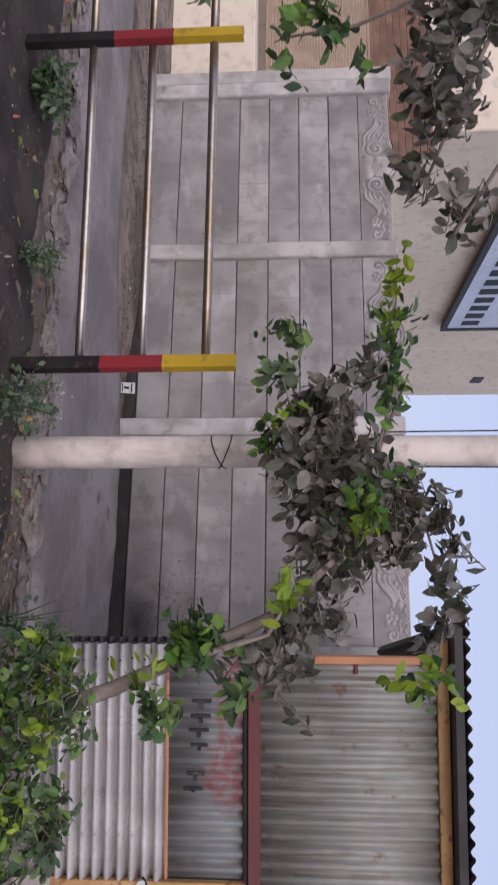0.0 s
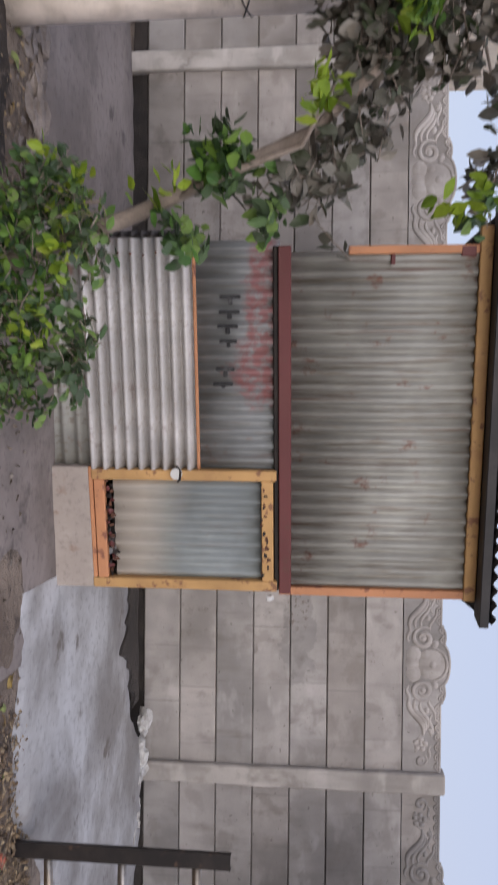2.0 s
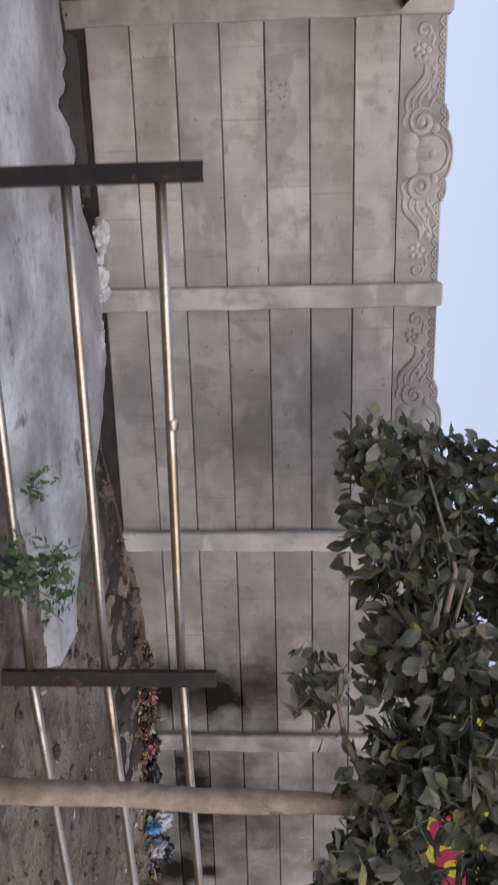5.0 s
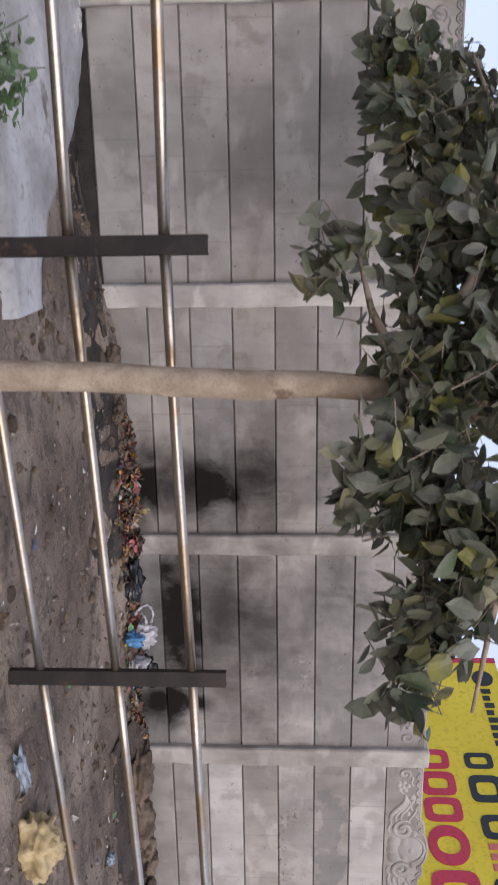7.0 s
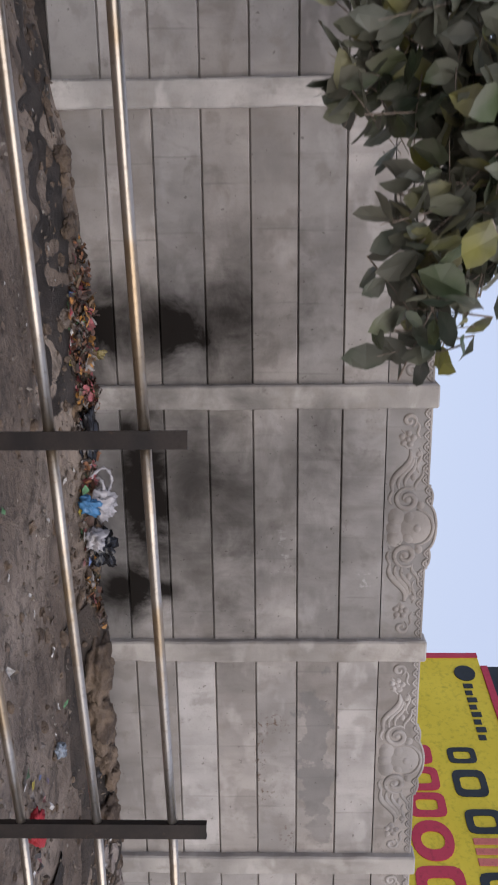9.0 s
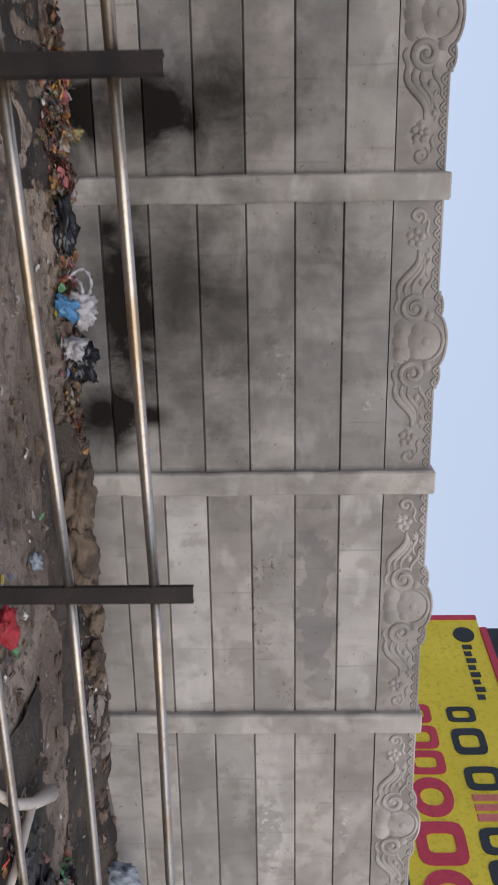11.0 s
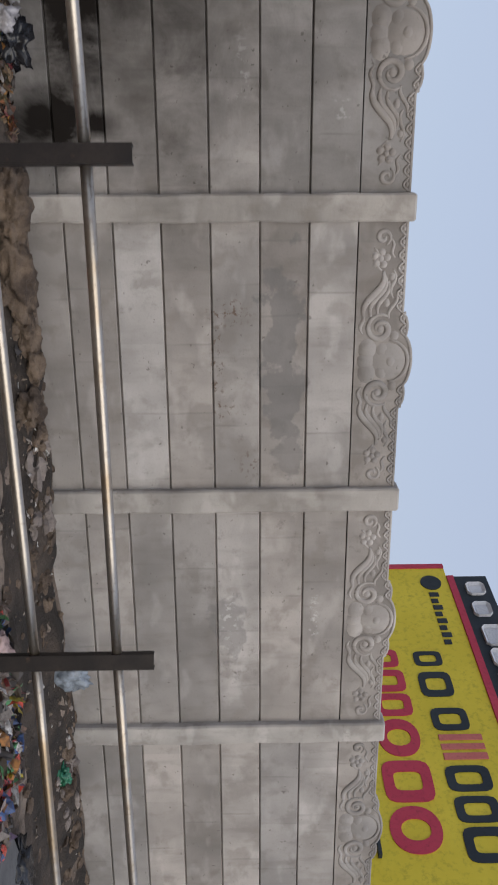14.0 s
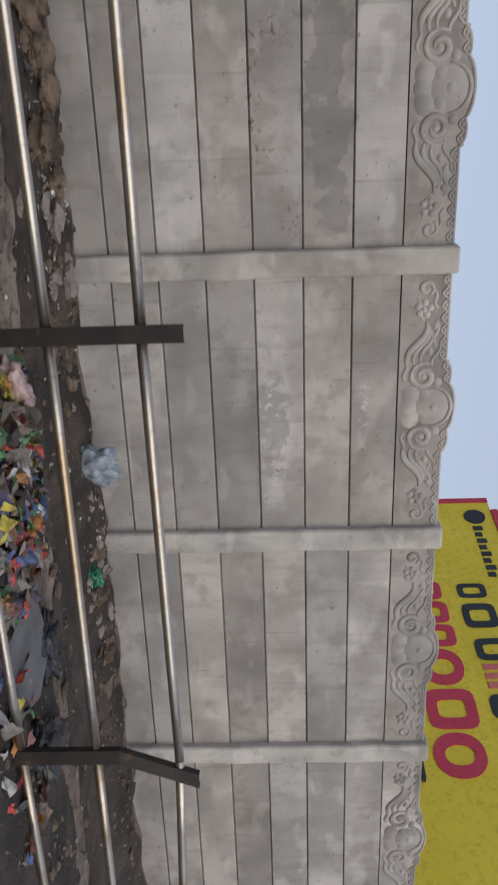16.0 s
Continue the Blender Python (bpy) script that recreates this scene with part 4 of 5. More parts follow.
# ---- corrugated kiosk ----
def kiosk():
    a, b = Vector((0.28, 5.06, 0)), Vector((2.10, 5.44, 0))
    L = (b - a).length
    ang = math.degrees(math.atan2(b.y - a.y, b.x - a.x))
    M = pose(a.x, a.y, 0, 0, 0, ang)
    k = thing("kiosk", "small kiosk of old corrugated sheets with ochre frame and black roof", "kiosk")
    at = lambda s, d, z: M @ Matrix.Translation((s, d, z))

    def sheet(name, s0, s1, z0, z1, d, material, along="x", label="", parent=k, pitch=0.076, depth=0.026, narrow=1.0):
        return raw(name, *placed(corrugated(s1 - s0, z1 - z0, pitch, depth, along, 10, 0.002, narrow), at(s0, d, z0)), material, parent, label, True)

    def bar(name, s0, s1, d0, d1, z0, z1, material, label="", parent=k, wob=0.0):
        return boxed(name, (s0, s1, d0, d1, z0, z1), material, parent, label, 0.004, M)

    bar("plinth", 1.19, 1.86, -0.02, 0.06, -0.1, 0.262, PLINTH, "grey stone slab under the door")
    sheet("skirt_sheet", 0.0, 1.19, 0.02, 0.33, 0.035, SHEET, "z", "grey corrugated skirt sheet")
    sheet("lower_sheet", 0.035, 1.20, 0.26, 0.835, 0.0, SHEET_WHITE, "z", "white corrugated sheet laid sideways", k, 0.0635, 0.062, 1.5)
    for q in range(9):
        bm2 = crumple(150 + q, 0.009, 0.006, 0.009, 0.3, 1)
        bmesh.ops.transform(bm2, matrix=at(0.105 + 0.006 * (q % 3), -0.03, 0.285 + 0.0635 * q), verts=bm2.verts)
        part("nail", bm2, RUSTY, k)
    raw("end_sheet", *placed(corrugated(0.03, 0.64, 0.05, 0.05, "z"), at(0.0, 0.0, 0.22)), ROOF, k, "black jagged end of a sheet at the corner", True)
    graf = sheet("side_sheet", 0.05, 1.20, 0.85, 1.27, 0.02, SHEET_GRAF, "x", "stained zinc sheet with faded paint")
    bar("batten", 0.06, 1.20, -0.006, 0.014, 0.838, 0.854, ORANGE, "flaking orange batten")
    up = sheet("upper_sheet", 0.11, 1.83, 1.30, 2.22, 0.0, SHEET, "x", "tall dull zinc sheet", pitch=0.069, depth=0.027, narrow=1.3)
    bar("beam", 0.08, 1.87, -0.022, 0.02, 1.262, 1.325, MAROON, "maroon painted beam")
    bar("rail_gap", 0.08, 1.86, 0.0, 0.02, 1.236, 1.262, STEEL, "dark rusty angle under the beam")
    bar("fascia", 0.0, 1.88, -0.03, 0.02, 2.215, 2.275, OCHRE, "ochre painted fascia")
    bar("corner_post", 1.83, 1.875, -0.02, 0.03, 1.26, 2.24, ORANGE, "flaking orange corner post")
    bar("corner_post", 0.085, 0.125, -0.018, 0.03, 1.60, 2.24, ORANGE, "flaking orange corner post")
    bar("bracket", 0.125, 0.175, -0.02, 0.012, 1.80, 1.822, MAROON, "rusty maroon hook bracket")
    bar("bracket", 0.09, 0.14, -0.02, 0.012, 2.13, 2.2, MAROON, "rusty maroon hook bracket")
    # door
    door = bar("door", 1.20, 1.255, -0.03, 0.02, 0.28, 1.25, OCHRE, "ochre framed door with a corrugated sheet")
    bar("stile", 1.80, 1.856, -0.03, 0.02, 0.262, 1.25, OCHRE, "", door)
    bar("top_rail", 1.255, 1.80, -0.028, 0.015, 1.172, 1.232, OCHRE, "", door)
    bar("bottom_rail", 1.255, 1.80, -0.028, 0.015, 0.29, 0.345, ORANGE, "", door)
    bar("door_sill", 1.19, 1.86, -0.022, 0.02, 0.262, 0.284, ORANGE, "", door)
    sheet("door_sheet", 1.255, 1.80, 0.385, 1.175, 0.006, SHEET_DOOR, "x", "corrugated door sheet, white below and grey above", door, 0.079, 0.02)
    rng = random.Random(4)
    for q in range(26):
        bm2 = crumple(70 + q, rng.uniform(0.008, 0.020), 0.012, rng.uniform(0.010, 0.026), 0.6, 2)
        bmesh.ops.transform(bm2, matrix=at(1.262 + q * 0.0205 + rng.uniform(0, 0.012), -0.004, 0.352 + rng.uniform(-0.004, 0.026)), verts=bm2.verts)
        part("torn_edge", bm2, (RUSTY, STEEL, MAROON)[q % 3], door)
    for q in range(17):
        bm2 = crumple(110 + q, rng.uniform(0.006, 0.019), 0.0035, rng.uniform(0.005, 0.017), 0.7, 2)
        bmesh.ops.transform(bm2, matrix=at(1.27 + q * 0.031 + rng.uniform(0, 0.02), -0.028, 1.178 + rng.uniform(-0.01, 0.03)), verts=bm2.verts)
        part("paint_chip", bm2, RUSTY if q % 2 else STEEL, door)
    bm2 = bmesh.new()
    bmesh.ops.create_cone(bm2, cap_ends=True, segments=18, radius1=0.031, radius2=0.029, depth=0.02, matrix=at(1.215, -0.045, 0.735) @ pose(0, 0, 0, 90, 0, 0))
    part("padlock", bm2, WHITE, k, "round white metal padlock")
    tube("hasp", [at(1.18, -0.03, 0.735) @ Vector((0, 0, 0)), at(1.2, -0.055, 0.76) @ Vector((0, 0, 0)), at(1.24, -0.055, 0.755) @ Vector((0, 0, 0)), at(1.26, -0.03, 0.74) @ Vector((0, 0, 0))], 0.006, STEEL, k)
    bm2 = crumple(5, 0.02, 0.018, 0.03, 0.3, 2)
    bmesh.ops.transform(bm2, matrix=at(1.89, -0.03, 1.20), verts=bm2.verts)
    part("tape", bm2, WHITE, k, "knot of white tape at the corner")
    # unreadable black marks on the sheet
    for s0, s1, z0, z1 in ((0.30, 0.36, 0.97, 1.075), (0.375, 0.43, 0.965, 1.07), (0.445, 0.505, 0.955, 1.06), (0.52, 0.57, 0.965, 1.055), (0.66, 0.72, 0.945, 1.04), (0.735, 0.775, 0.93, 1.03)):
        bar("painted_mark", s0 + 0.012, s0 + 0.030, 0.002, 0.008, z0, z1, INK, "", graf)
        bar("painted_mark", s0 + 0.030, s1, 0.002, 0.008, z0 + 0.4 * (z1 - z0), z0 + 0.62 * (z1 - z0), INK, "", graf)
    # side walls and back
    side = (Vector((2.09, 7.55, 0)) - b)
    sang = math.degrees(math.atan2(side.y, side.x))
    S = lambda d, z, off: pose(b.x + off, b.y + 0.02, z, 0, 0, sang) @ Matrix.Translation((d, 0, 0))
    raw("side_wall", *placed(corrugated(2.0, 0.95, 0.076, 0.018, "x"), S(0.0, 1.25, -0.03)), SHEET_BLUE, k, "blue-grey rusty side sheet", True)
    raw("side_wall", *placed(corrugated(2.0, 1.15, 0.076, 0.018, "z"), S(0.0, 0.12, -0.03)), SHEET_SIDE, k, "brown-grey corrugated side sheet", True)
    raw("side_patch", *placed(corrugated(1.9, 0.35, 0.076, 0.018, "z"), S(0.05, 0.9, -0.014)), SHEET_SIDE, k, "rusty brown side patch", True)
    raw("side_wall", *placed(corrugated(2.4, 2.15, 0.076, 0.018, "x"), pose(0.39, 5.11, 0.1, 0, 0, 90)), SHEET, k, "", True)
    raw("back_wall", *placed(corrugated(1.78, 2.0, 0.076, 0.018, "x"), pose(0.30, 7.5, 0.1, 0, 0, 0)), SHEET, k, "", True)
    # roof with wavy front edge, falling to the back
    rv2, rf2 = corrugated(2.08, 2.45, 0.076, 0.024, "x", 8, 0.004)
    cx, cy = (b.x - a.x) / L, (b.y - a.y) / L
    R = Matrix(((cx, 0, 0.0, a.x - 0.10 * cx), (cy, 0, 0.996, a.y - 0.17), (0, 1, -0.088, 2.345), (0, 0, 0, 1)))
    raw("roof", *placed((rv2, rf2), R), ROOF, k, "black corrugated roof sheet", True)
    bar("roof_edge", -0.08, 1.97, -0.15, 0.0, 2.278, 2.325, ROOF, "black edge board under the roof")
    boxed("roof_beam", (2.06, 2.11, 5.45, 7.5, 2.10, 2.16), ORANGE, k, "", 0.004)
    return k


kiosk()

# ---- trees and climbers ----
vine = thing("climbing_shrub", "dusty grey-leaved climbing shrub with fresh lime shoots", "shrub")
tube("stem", [(0.75, 3.75, -0.15), (0.70, 3.78, 0.45), (0.55, 3.8, 0.86), (0.43, 3.8, 1.13), (0.28, 3.82, 1.45), (0.05, 3.86, 1.68), (-0.3, 3.9, 1.82), (-0.7, 3.9, 1.98)], [0.035, 0.032, 0.028, 0.025, 0.022, 0.016, 0.010, 0.004], BARK_GREY, vine)
tube("branch", [(0.5, 3.8, 0.98), (0.42, 3.75, 1.22), (0.36, 3.72, 1.42), (0.2, 3.66, 1.52)], [0.016, 0.013, 0.009, 0.004], BARK_GREY, vine)
tube("branch", [(0.05, 3.86, 1.68), (-0.25, 3.9, 1.62), (-0.6, 3.95, 1.52), (-0.85, 4.0, 1.48)], [0.014, 0.011, 0.007, 0.003], BARK_GREY, vine)
tube("branch", [(-0.3, 3.9, 1.82), (-0.1, 4.1, 2.05), (0.2, 4.2, 2.14), (0.48, 4.1, 2.05)], [0.007, 0.006, 0.004, 0.002], BARK_GREY, vine)
tube("branch", [(-0.3, 3.9, 1.82), (-0.6, 3.86, 1.91), (-0.9, 3.85, 1.93), (-1.22, 3.85, 1.95)], [0.008, 0.006, 0.004, 0.002], BARK_GREY, vine)
leaf_cloud("dusty_leaves", [(-0.28, 3.92, 1.72, 0.26, 0.2, 0.18, 780), (-0.5, 3.92, 1.62, 0.19, 0.16, 0.13, 400), (0.02, 3.9, 1.66, 0.20, 0.15, 0.16, 420), (-0.12, 3.9, 1.82, 0.16, 0.12, 0.10, 160), (-0.1, 3.95, 1.95, 0.25, 0.14, 0.12, 170),
                            (0.45, 3.85, 1.42, 0.15, 0.12, 0.14, 120), (-0.72, 3.85, 1.80, 0.12, 0.12, 0.12, 60), (-0.14, 3.9, 2.08, 0.08, 0.06, 0.05, 40), (0.02, 3.9, 2.12, 0.09, 0.05, 0.04, 36), (0.17, 3.9, 2.10, 0.09, 0.05, 0.04, 32), (0.28, 3.85, 1.58, 0.10, 0.1, 0.14, 110), (-0.35, 3.9, 1.52, 0.28, 0.15, 0.10, 200), (0.30, 4.2, 2.10, 0.2, 0.05, 0.07, 70)], LEAF_DUSTY, vine, (0.04, 0.09), 0.62, 3, 0.6, "grey dusty leaves", BARK_GREY)
leaf_cloud("green_leaves", [(-0.88, 3.95, 1.50, 0.12, 0.1, 0.09, 45), (0.38, 3.78, 1.17, 0.12, 0.12, 0.12, 210), (0.62, 3.8, 1.05, 0.12, 0.12, 0.10, 60), (-0.62, 3.85, 1.91, 0.10, 0.05, 0.05, 46), (-0.80, 3.85, 1.92, 0.10, 0.05, 0.045, 46), (-0.95, 3.85, 1.93, 0.08, 0.05, 0.04, 26), (-0.68, 3.9, 1.46, 0.08, 0.08, 0.07, 36), (-0.40, 3.9, 1.40, 0.06, 0.06, 0.05, 20), (-0.12, 3.75, 1.80, 0.10, 0.05, 0.06, 46), (0.50, 3.95, 2.02, 0.07, 0.06, 0.09, 26),
                            (-0.2, 3.8, 1.83, 0.12, 0.06, 0.08, 40), (0.58, 3.8, 1.33, 0.1, 0.1, 0.1, 40)], LEAF_GREEN, vine, (0.04, 0.08), 0.62, 5, 0.5, "glossy green leaves")
leaf_cloud("young_leaves", [(0.20, 3.64, 1.50, 0.075, 0.05, 0.05, 26), (0.53, 3.9, 1.93, 0.03, 0.03, 0.04, 7), (-1.10, 3.85, 1.945, 0.10, 0.03, 0.03, 26), (-0.92, 3.82, 1.93, 0.08, 0.03, 0.03, 10), (-0.05, 3.74, 1.76, 0.08, 0.04, 0.04, 14), (-0.52, 3.85, 1.44, 0.05, 0.04, 0.04, 8), (0.47, 3.85, 2.03, 0.05, 0.04, 0.04, 10), (0.50, 3.7, 1.0, 0.06, 0.05, 0.06, 12)], LEAF_LIME, vine, (0.05, 0.085), 0.55, 6, 0.5, "bright lime young leaves")

bush = thing("bush", "dense green leafy bush at the foot of the shrub", "bush")
tube("stem", [(0.55, 3.75, -0.1), (0.53, 3.76, 0.3), (0.5, 3.8, 0.75)], [0.02, 0.016, 0.006], BARK_GREY, bush)
tube("stem", [(0.6, 3.72, -0.1), (0.75, 3.7, 0.3), (0.9, 3.68, 0.55)], [0.016, 0.012, 0.005], BARK_GREY, bush)
leaf_cloud("leaves", [(0.50, 3.78, 0.60, 0.18, 0.18, 0.14, 420), (0.55, 3.75, 0.36, 0.18, 0.2, 0.17, 330), (0.72, 3.74, 0.48, 0.18, 0.18, 0.2, 400), (0.88, 3.7, 0.52, 0.12, 0.15, 0.15, 200), (0.8, 3.7, 0.18, 0.3, 0.2, 0.15, 160), (1.02, 3.75, 0.48, 0.15, 0.15, 0.16, 260), (1.04, 3.78, 0.66, 0.15, 0.12, 0.10, 170), (0.62, 3.75, 0.74, 0.16, 0.12, 0.08, 170), (1.16, 3.78, 0.44, 0.12, 0.12, 0.16, 120), (0.95, 3.72, 0.72, 0.10, 0.08, 0.07, 70)], LEAF_GREEN, bush, (0.03, 0.058), 0.62, 8, 0.5, "", BARK_GREY)
leaf_cloud("young_leaves", [(0.55, 3.7, 0.70, 0.12, 0.1, 0.08, 34), (0.38, 3.65, 0.6, 0.05, 0.05, 0.04, 10), (0.70, 3.62, 0.68, 0.12, 0.08, 0.06, 40), (0.9, 3.62, 0.60, 0.10, 0.08, 0.08, 26)], LEAF_LIME, bush, (0.03, 0.06), 0.6, 9, 0.4, "lime young leaves")

creeper = thing("creeper", "dry grey creeper hanging over the railing", "creeper")
for k, pts in enumerate(([(-2.9, 3.55, 2.9), (-2.3, 3.5, 2.45), (-1.75, 3.5, 2.2), (-1.38, 3.55, 2.04)], [(-2.7, 3.5, 3.0), (-2.0, 3.4, 2.5), (-1.45, 3.45, 2.35), (-1.1, 3.5, 2.12)], [(-2.9, 3.55, 2.9), (-2.55, 3.7, 2.3), (-2.35, 3.75, 1.8), (-2.3, 3.75, 1.5)])):
    tube("stem", pts, [0.014, 0.011, 0.009, 0.006, 0.003][:len(pts)], BARK_GREY, creeper)
leaf_cloud("dusty_leaves", [(-2.2, 3.5, 2.25, 0.33, 0.2, 0.22, 420), (-1.75, 3.5, 2.12, 0.25, 0.15, 0.17, 220), (-1.4, 3.55, 2.02, 0.15, 0.1, 0.12, 60), (-1.2, 3.5, 2.2, 0.18, 0.12, 0.12, 60)], LEAF_DUSTY, creeper, (0.055, 0.095), 0.6, 13, 0.6, "grey dusty leaves", BARK_GREY)
leaf_cloud("green_leaves", [(-2.38, 3.75, 1.62, 0.16, 0.12, 0.14, 70), (-2.15, 3.7, 1.45, 0.06, 0.06, 0.10, 16), (-2.1, 3.7, 1.85, 0.08, 0.06, 0.05, 14), (-2.55, 3.7, 1.15, 0.08, 0.06, 0.12, 14)], LEAF_GREEN, creeper, (0.06, 0.11), 0.55, 14, 0.5, "green leaves")

tree = thing("tree", "young roadside tree with pale trunk and dusty round leaves", "tree")
tube("trunk", [(5.96, 4.80, -0.2), (5.975, 4.80, 0.25), (5.985, 4.81, 0.62), (6.005, 4.80, 0.95), (6.02, 4.815, 1.2), (6.015, 4.81, 1.42), (6.035, 4.82, 1.62), (6.08, 4.84, 1.85)], [0.062, 0.058, 0.055, 0.054, 0.056, 0.049, 0.046, 0.038], BARK, tree, "", 14)
for pts in ([(6.04, 4.82, 1.62), (5.85, 5.0, 1.9), (5.6, 5.25, 2.1), (5.2, 5.6, 2.3)], [(6.05, 4.83, 1.66), (5.93, 4.88, 1.70), (5.78, 4.96, 1.62), (5.60, 5.06, 1.58)], [(6.08, 4.84, 1.85), (6.35, 4.75, 2.0), (6.7, 4.6, 2.05), (7.1, 4.45, 1.95)], [(6.08, 4.84, 1.85), (6.1, 4.9, 2.3), (6.05, 5.0, 2.9)], [(6.08, 4.84, 1.85), (6.3, 5.1, 2.2), (6.5, 5.4, 2.6)], [(6.05, 4.83, 1.7), (5.7, 5.1, 2.0), (5.2, 5.5, 2.2), (4.8, 5.8, 2.1)]):
    tube("limb", pts, [0.03, 0.022, 0.014, 0.006][:len(pts)], BARK, tree, "", 8)
leaf_cloud("crown", [(5.15, 6.0, 2.36, 0.26, 0.24, 0.20, 150), (5.42, 6.05, 2.45, 0.24, 0.22, 0.22, 140), (4.74, 6.02, 1.80, 0.18, 0.2, 0.17, 133), (4.95, 6.25, 2.02, 0.34, 0.32, 0.32, 359), (5.10, 6.7, 2.40, 0.30, 0.28, 0.26, 220), (5.0, 6.5, 2.75, 0.32, 0.3, 0.28, 220), (5.65, 5.8, 2.3, 0.32, 0.3, 0.3, 301), (5.95, 5.4, 2.35, 0.32, 0.3, 0.3, 278), (5.2, 5.7, 1.98, 0.38, 0.36, 0.38, 522), (5.6, 5.3, 2.05, 0.36, 0.32, 0.40, 522), (5.62, 5.12, 1.52, 0.17, 0.13, 0.16, 75),
                      (6.0, 4.9, 2.12, 0.36, 0.3, 0.32, 475), (6.33, 4.7, 1.76, 0.28, 0.2, 0.27, 324), (6.55, 4.62, 1.98, 0.30, 0.24, 0.30, 406), (6.80, 4.52, 1.80, 0.18, 0.14, 0.15, 162), (7.02, 4.44, 1.72, 0.10, 0.08, 0.08, 40),
                      (5.3, 5.7, 2.65, 0.55, 0.42, 0.36, 522), (6.1, 4.9, 2.62, 0.52, 0.36, 0.34, 475), (6.42, 4.72, 2.4, 0.28, 0.25, 0.25, 220), (5.9, 5.1, 3.1, 0.7, 0.45, 0.3, 243), (6.02, 4.80, 1.78, 0.17, 0.13, 0.15, 150), (5.86, 4.93, 1.84, 0.16, 0.13, 0.14, 115)],
           LEAF_TREE, tree, (0.075, 0.135), 0.62, 21, 0.5, "dusty dark green round leaves", BARK_GREY)


def weed(x, y, h, spread, count, seed, label, flowers=False, size=(0.02, 0.045)):
    w = thing("weed", label, "weed", "weeds by the railing")
    rng = random.Random(seed)
    z = ground_z(x, y)
    for _ in range(6):
        a, s = rng.uniform(0, 6.28), spread * rng.uniform(0.3, 1)
        tube("stalk", [(x, y, z - 0.02), (x + 0.4 * s * math.cos(a), y + 0.4 * s * math.sin(a), z + h * 0.5), (x + s * math.cos(a), y + s * math.sin(a), z + h * rng.uniform(0.75, 1.05))], [0.006, 0.004, 0.002], WEED, w, "", 5)
    leaf_cloud("leaves", [(x, y, z + h * 0.6, spread, spread, h * 0.4, count), (x, y, z + h * 0.25, spread * 0.7, spread * 0.7, h * 0.25, count // 2)], WEED, w, size, 0.5, seed, 0.2)
    if flowers:
        tagged(leaf_cloud("flowers", [(x, y, z + h * 0.85, spread * 1.2, spread, h * 0.3, 130)], SCRAPS, w, (0.008, 0.014), 0.8, seed + 1, 0.0, "tiny whitish flowers"), kind="stuff")


weed(-0.68, 4.12, 0.36, 0.17, 260, 31, "feathery green weed with tiny whitish flowers", True)
weed(-1.52, 4.3, 0.24, 0.11, 150, 32, "low green weed in dark soil")
weed(-2.48, 4.2, 0.22, 0.16, 260, 33, "bushy dark green weed", False, (0.04, 0.07))
weed(4.95, 4.95, 0.46, 0.22, 260, 34, "blurred dark green weed beside the railing", False, (0.03, 0.06))
weed(4.75, 5.55, 0.16, 0.12, 60, 35, "small green weed growing through the slurry")
weed(0.25, 4.6, 0.3, 0.15, 90, 36, "small green weed in front of the kiosk")

# ---- kerb stones, rubble and clods ----
rng = random.Random(12)
for k in range(13):
    x = -4.2 + 0.36 * k
    bm = crumple(40 + k, 0.19 + 0.05 * rng.random(), 0.08 + 0.05 * rng.random(), 0.05 + 0.02 * rng.random(), 0.6, 3)
    bmesh.ops.transform(bm, matrix=Matrix.Translation((x, 4.82 + 0.05 * rng.random(), ground_z(x, 4.8) - 0.01)), verts=bm.verts)
    tagged(part("kerb_stone", bm, STONE), "rough brown kerb stone beside the concrete strip", "stone", "kerb stones")
for k in range(16):
    x = 3.55 + 0.95 * rng.random()
    y = 7.42 + 0.16 * rng.random() - 0.25 * step(3.9, 4.6, x)
    s = 0.03 + 0.06 * rng.random()
    bm = crumple(60 + k, s * 1.3, s, s * 0.8, 0.5, 2)
    bmesh.ops.transform(bm, matrix=pose(x, y, max(ground_z(x, y), 0.03) - 0.005, 0, 0, 360 * rng.random()), verts=bm.verts)
    tagged(part("rubble", bm, RUBBLE), "pale lump of broken concrete by the wall", "rubble", "rubble by the wall")
for x, y, s in ((9.80, 7.42, 0.19), (10.2, 7.40, 0.20), (10.55, 7.46, 0.13), (10.75, 7.5, 0.12), (11.0, 7.42, 0.14), (11.2, 7.55, 0.09), (12.2, 7.5, 0.08), (13.6, 7.5, 0.09), (13.9, 7.45, 0.1), (14.4, 7.5, 0.09), (6.4, 7.5, 0.09), (6.8, 7.48, 0.08)):
    bm = crumple(x, s * 1.35, s * 0.95, s * 0.62, 0.42, 4)
    bmesh.ops.transform(bm, matrix=pose(x, y, ground_z(x, y) - 0.02, 0, 0, 70 * x), verts=bm.verts)
    tagged(part("earth_clod", bm, CLOD, None, "", True), "brown lump of earth at the foot of the wall", "clod", "earth clods")

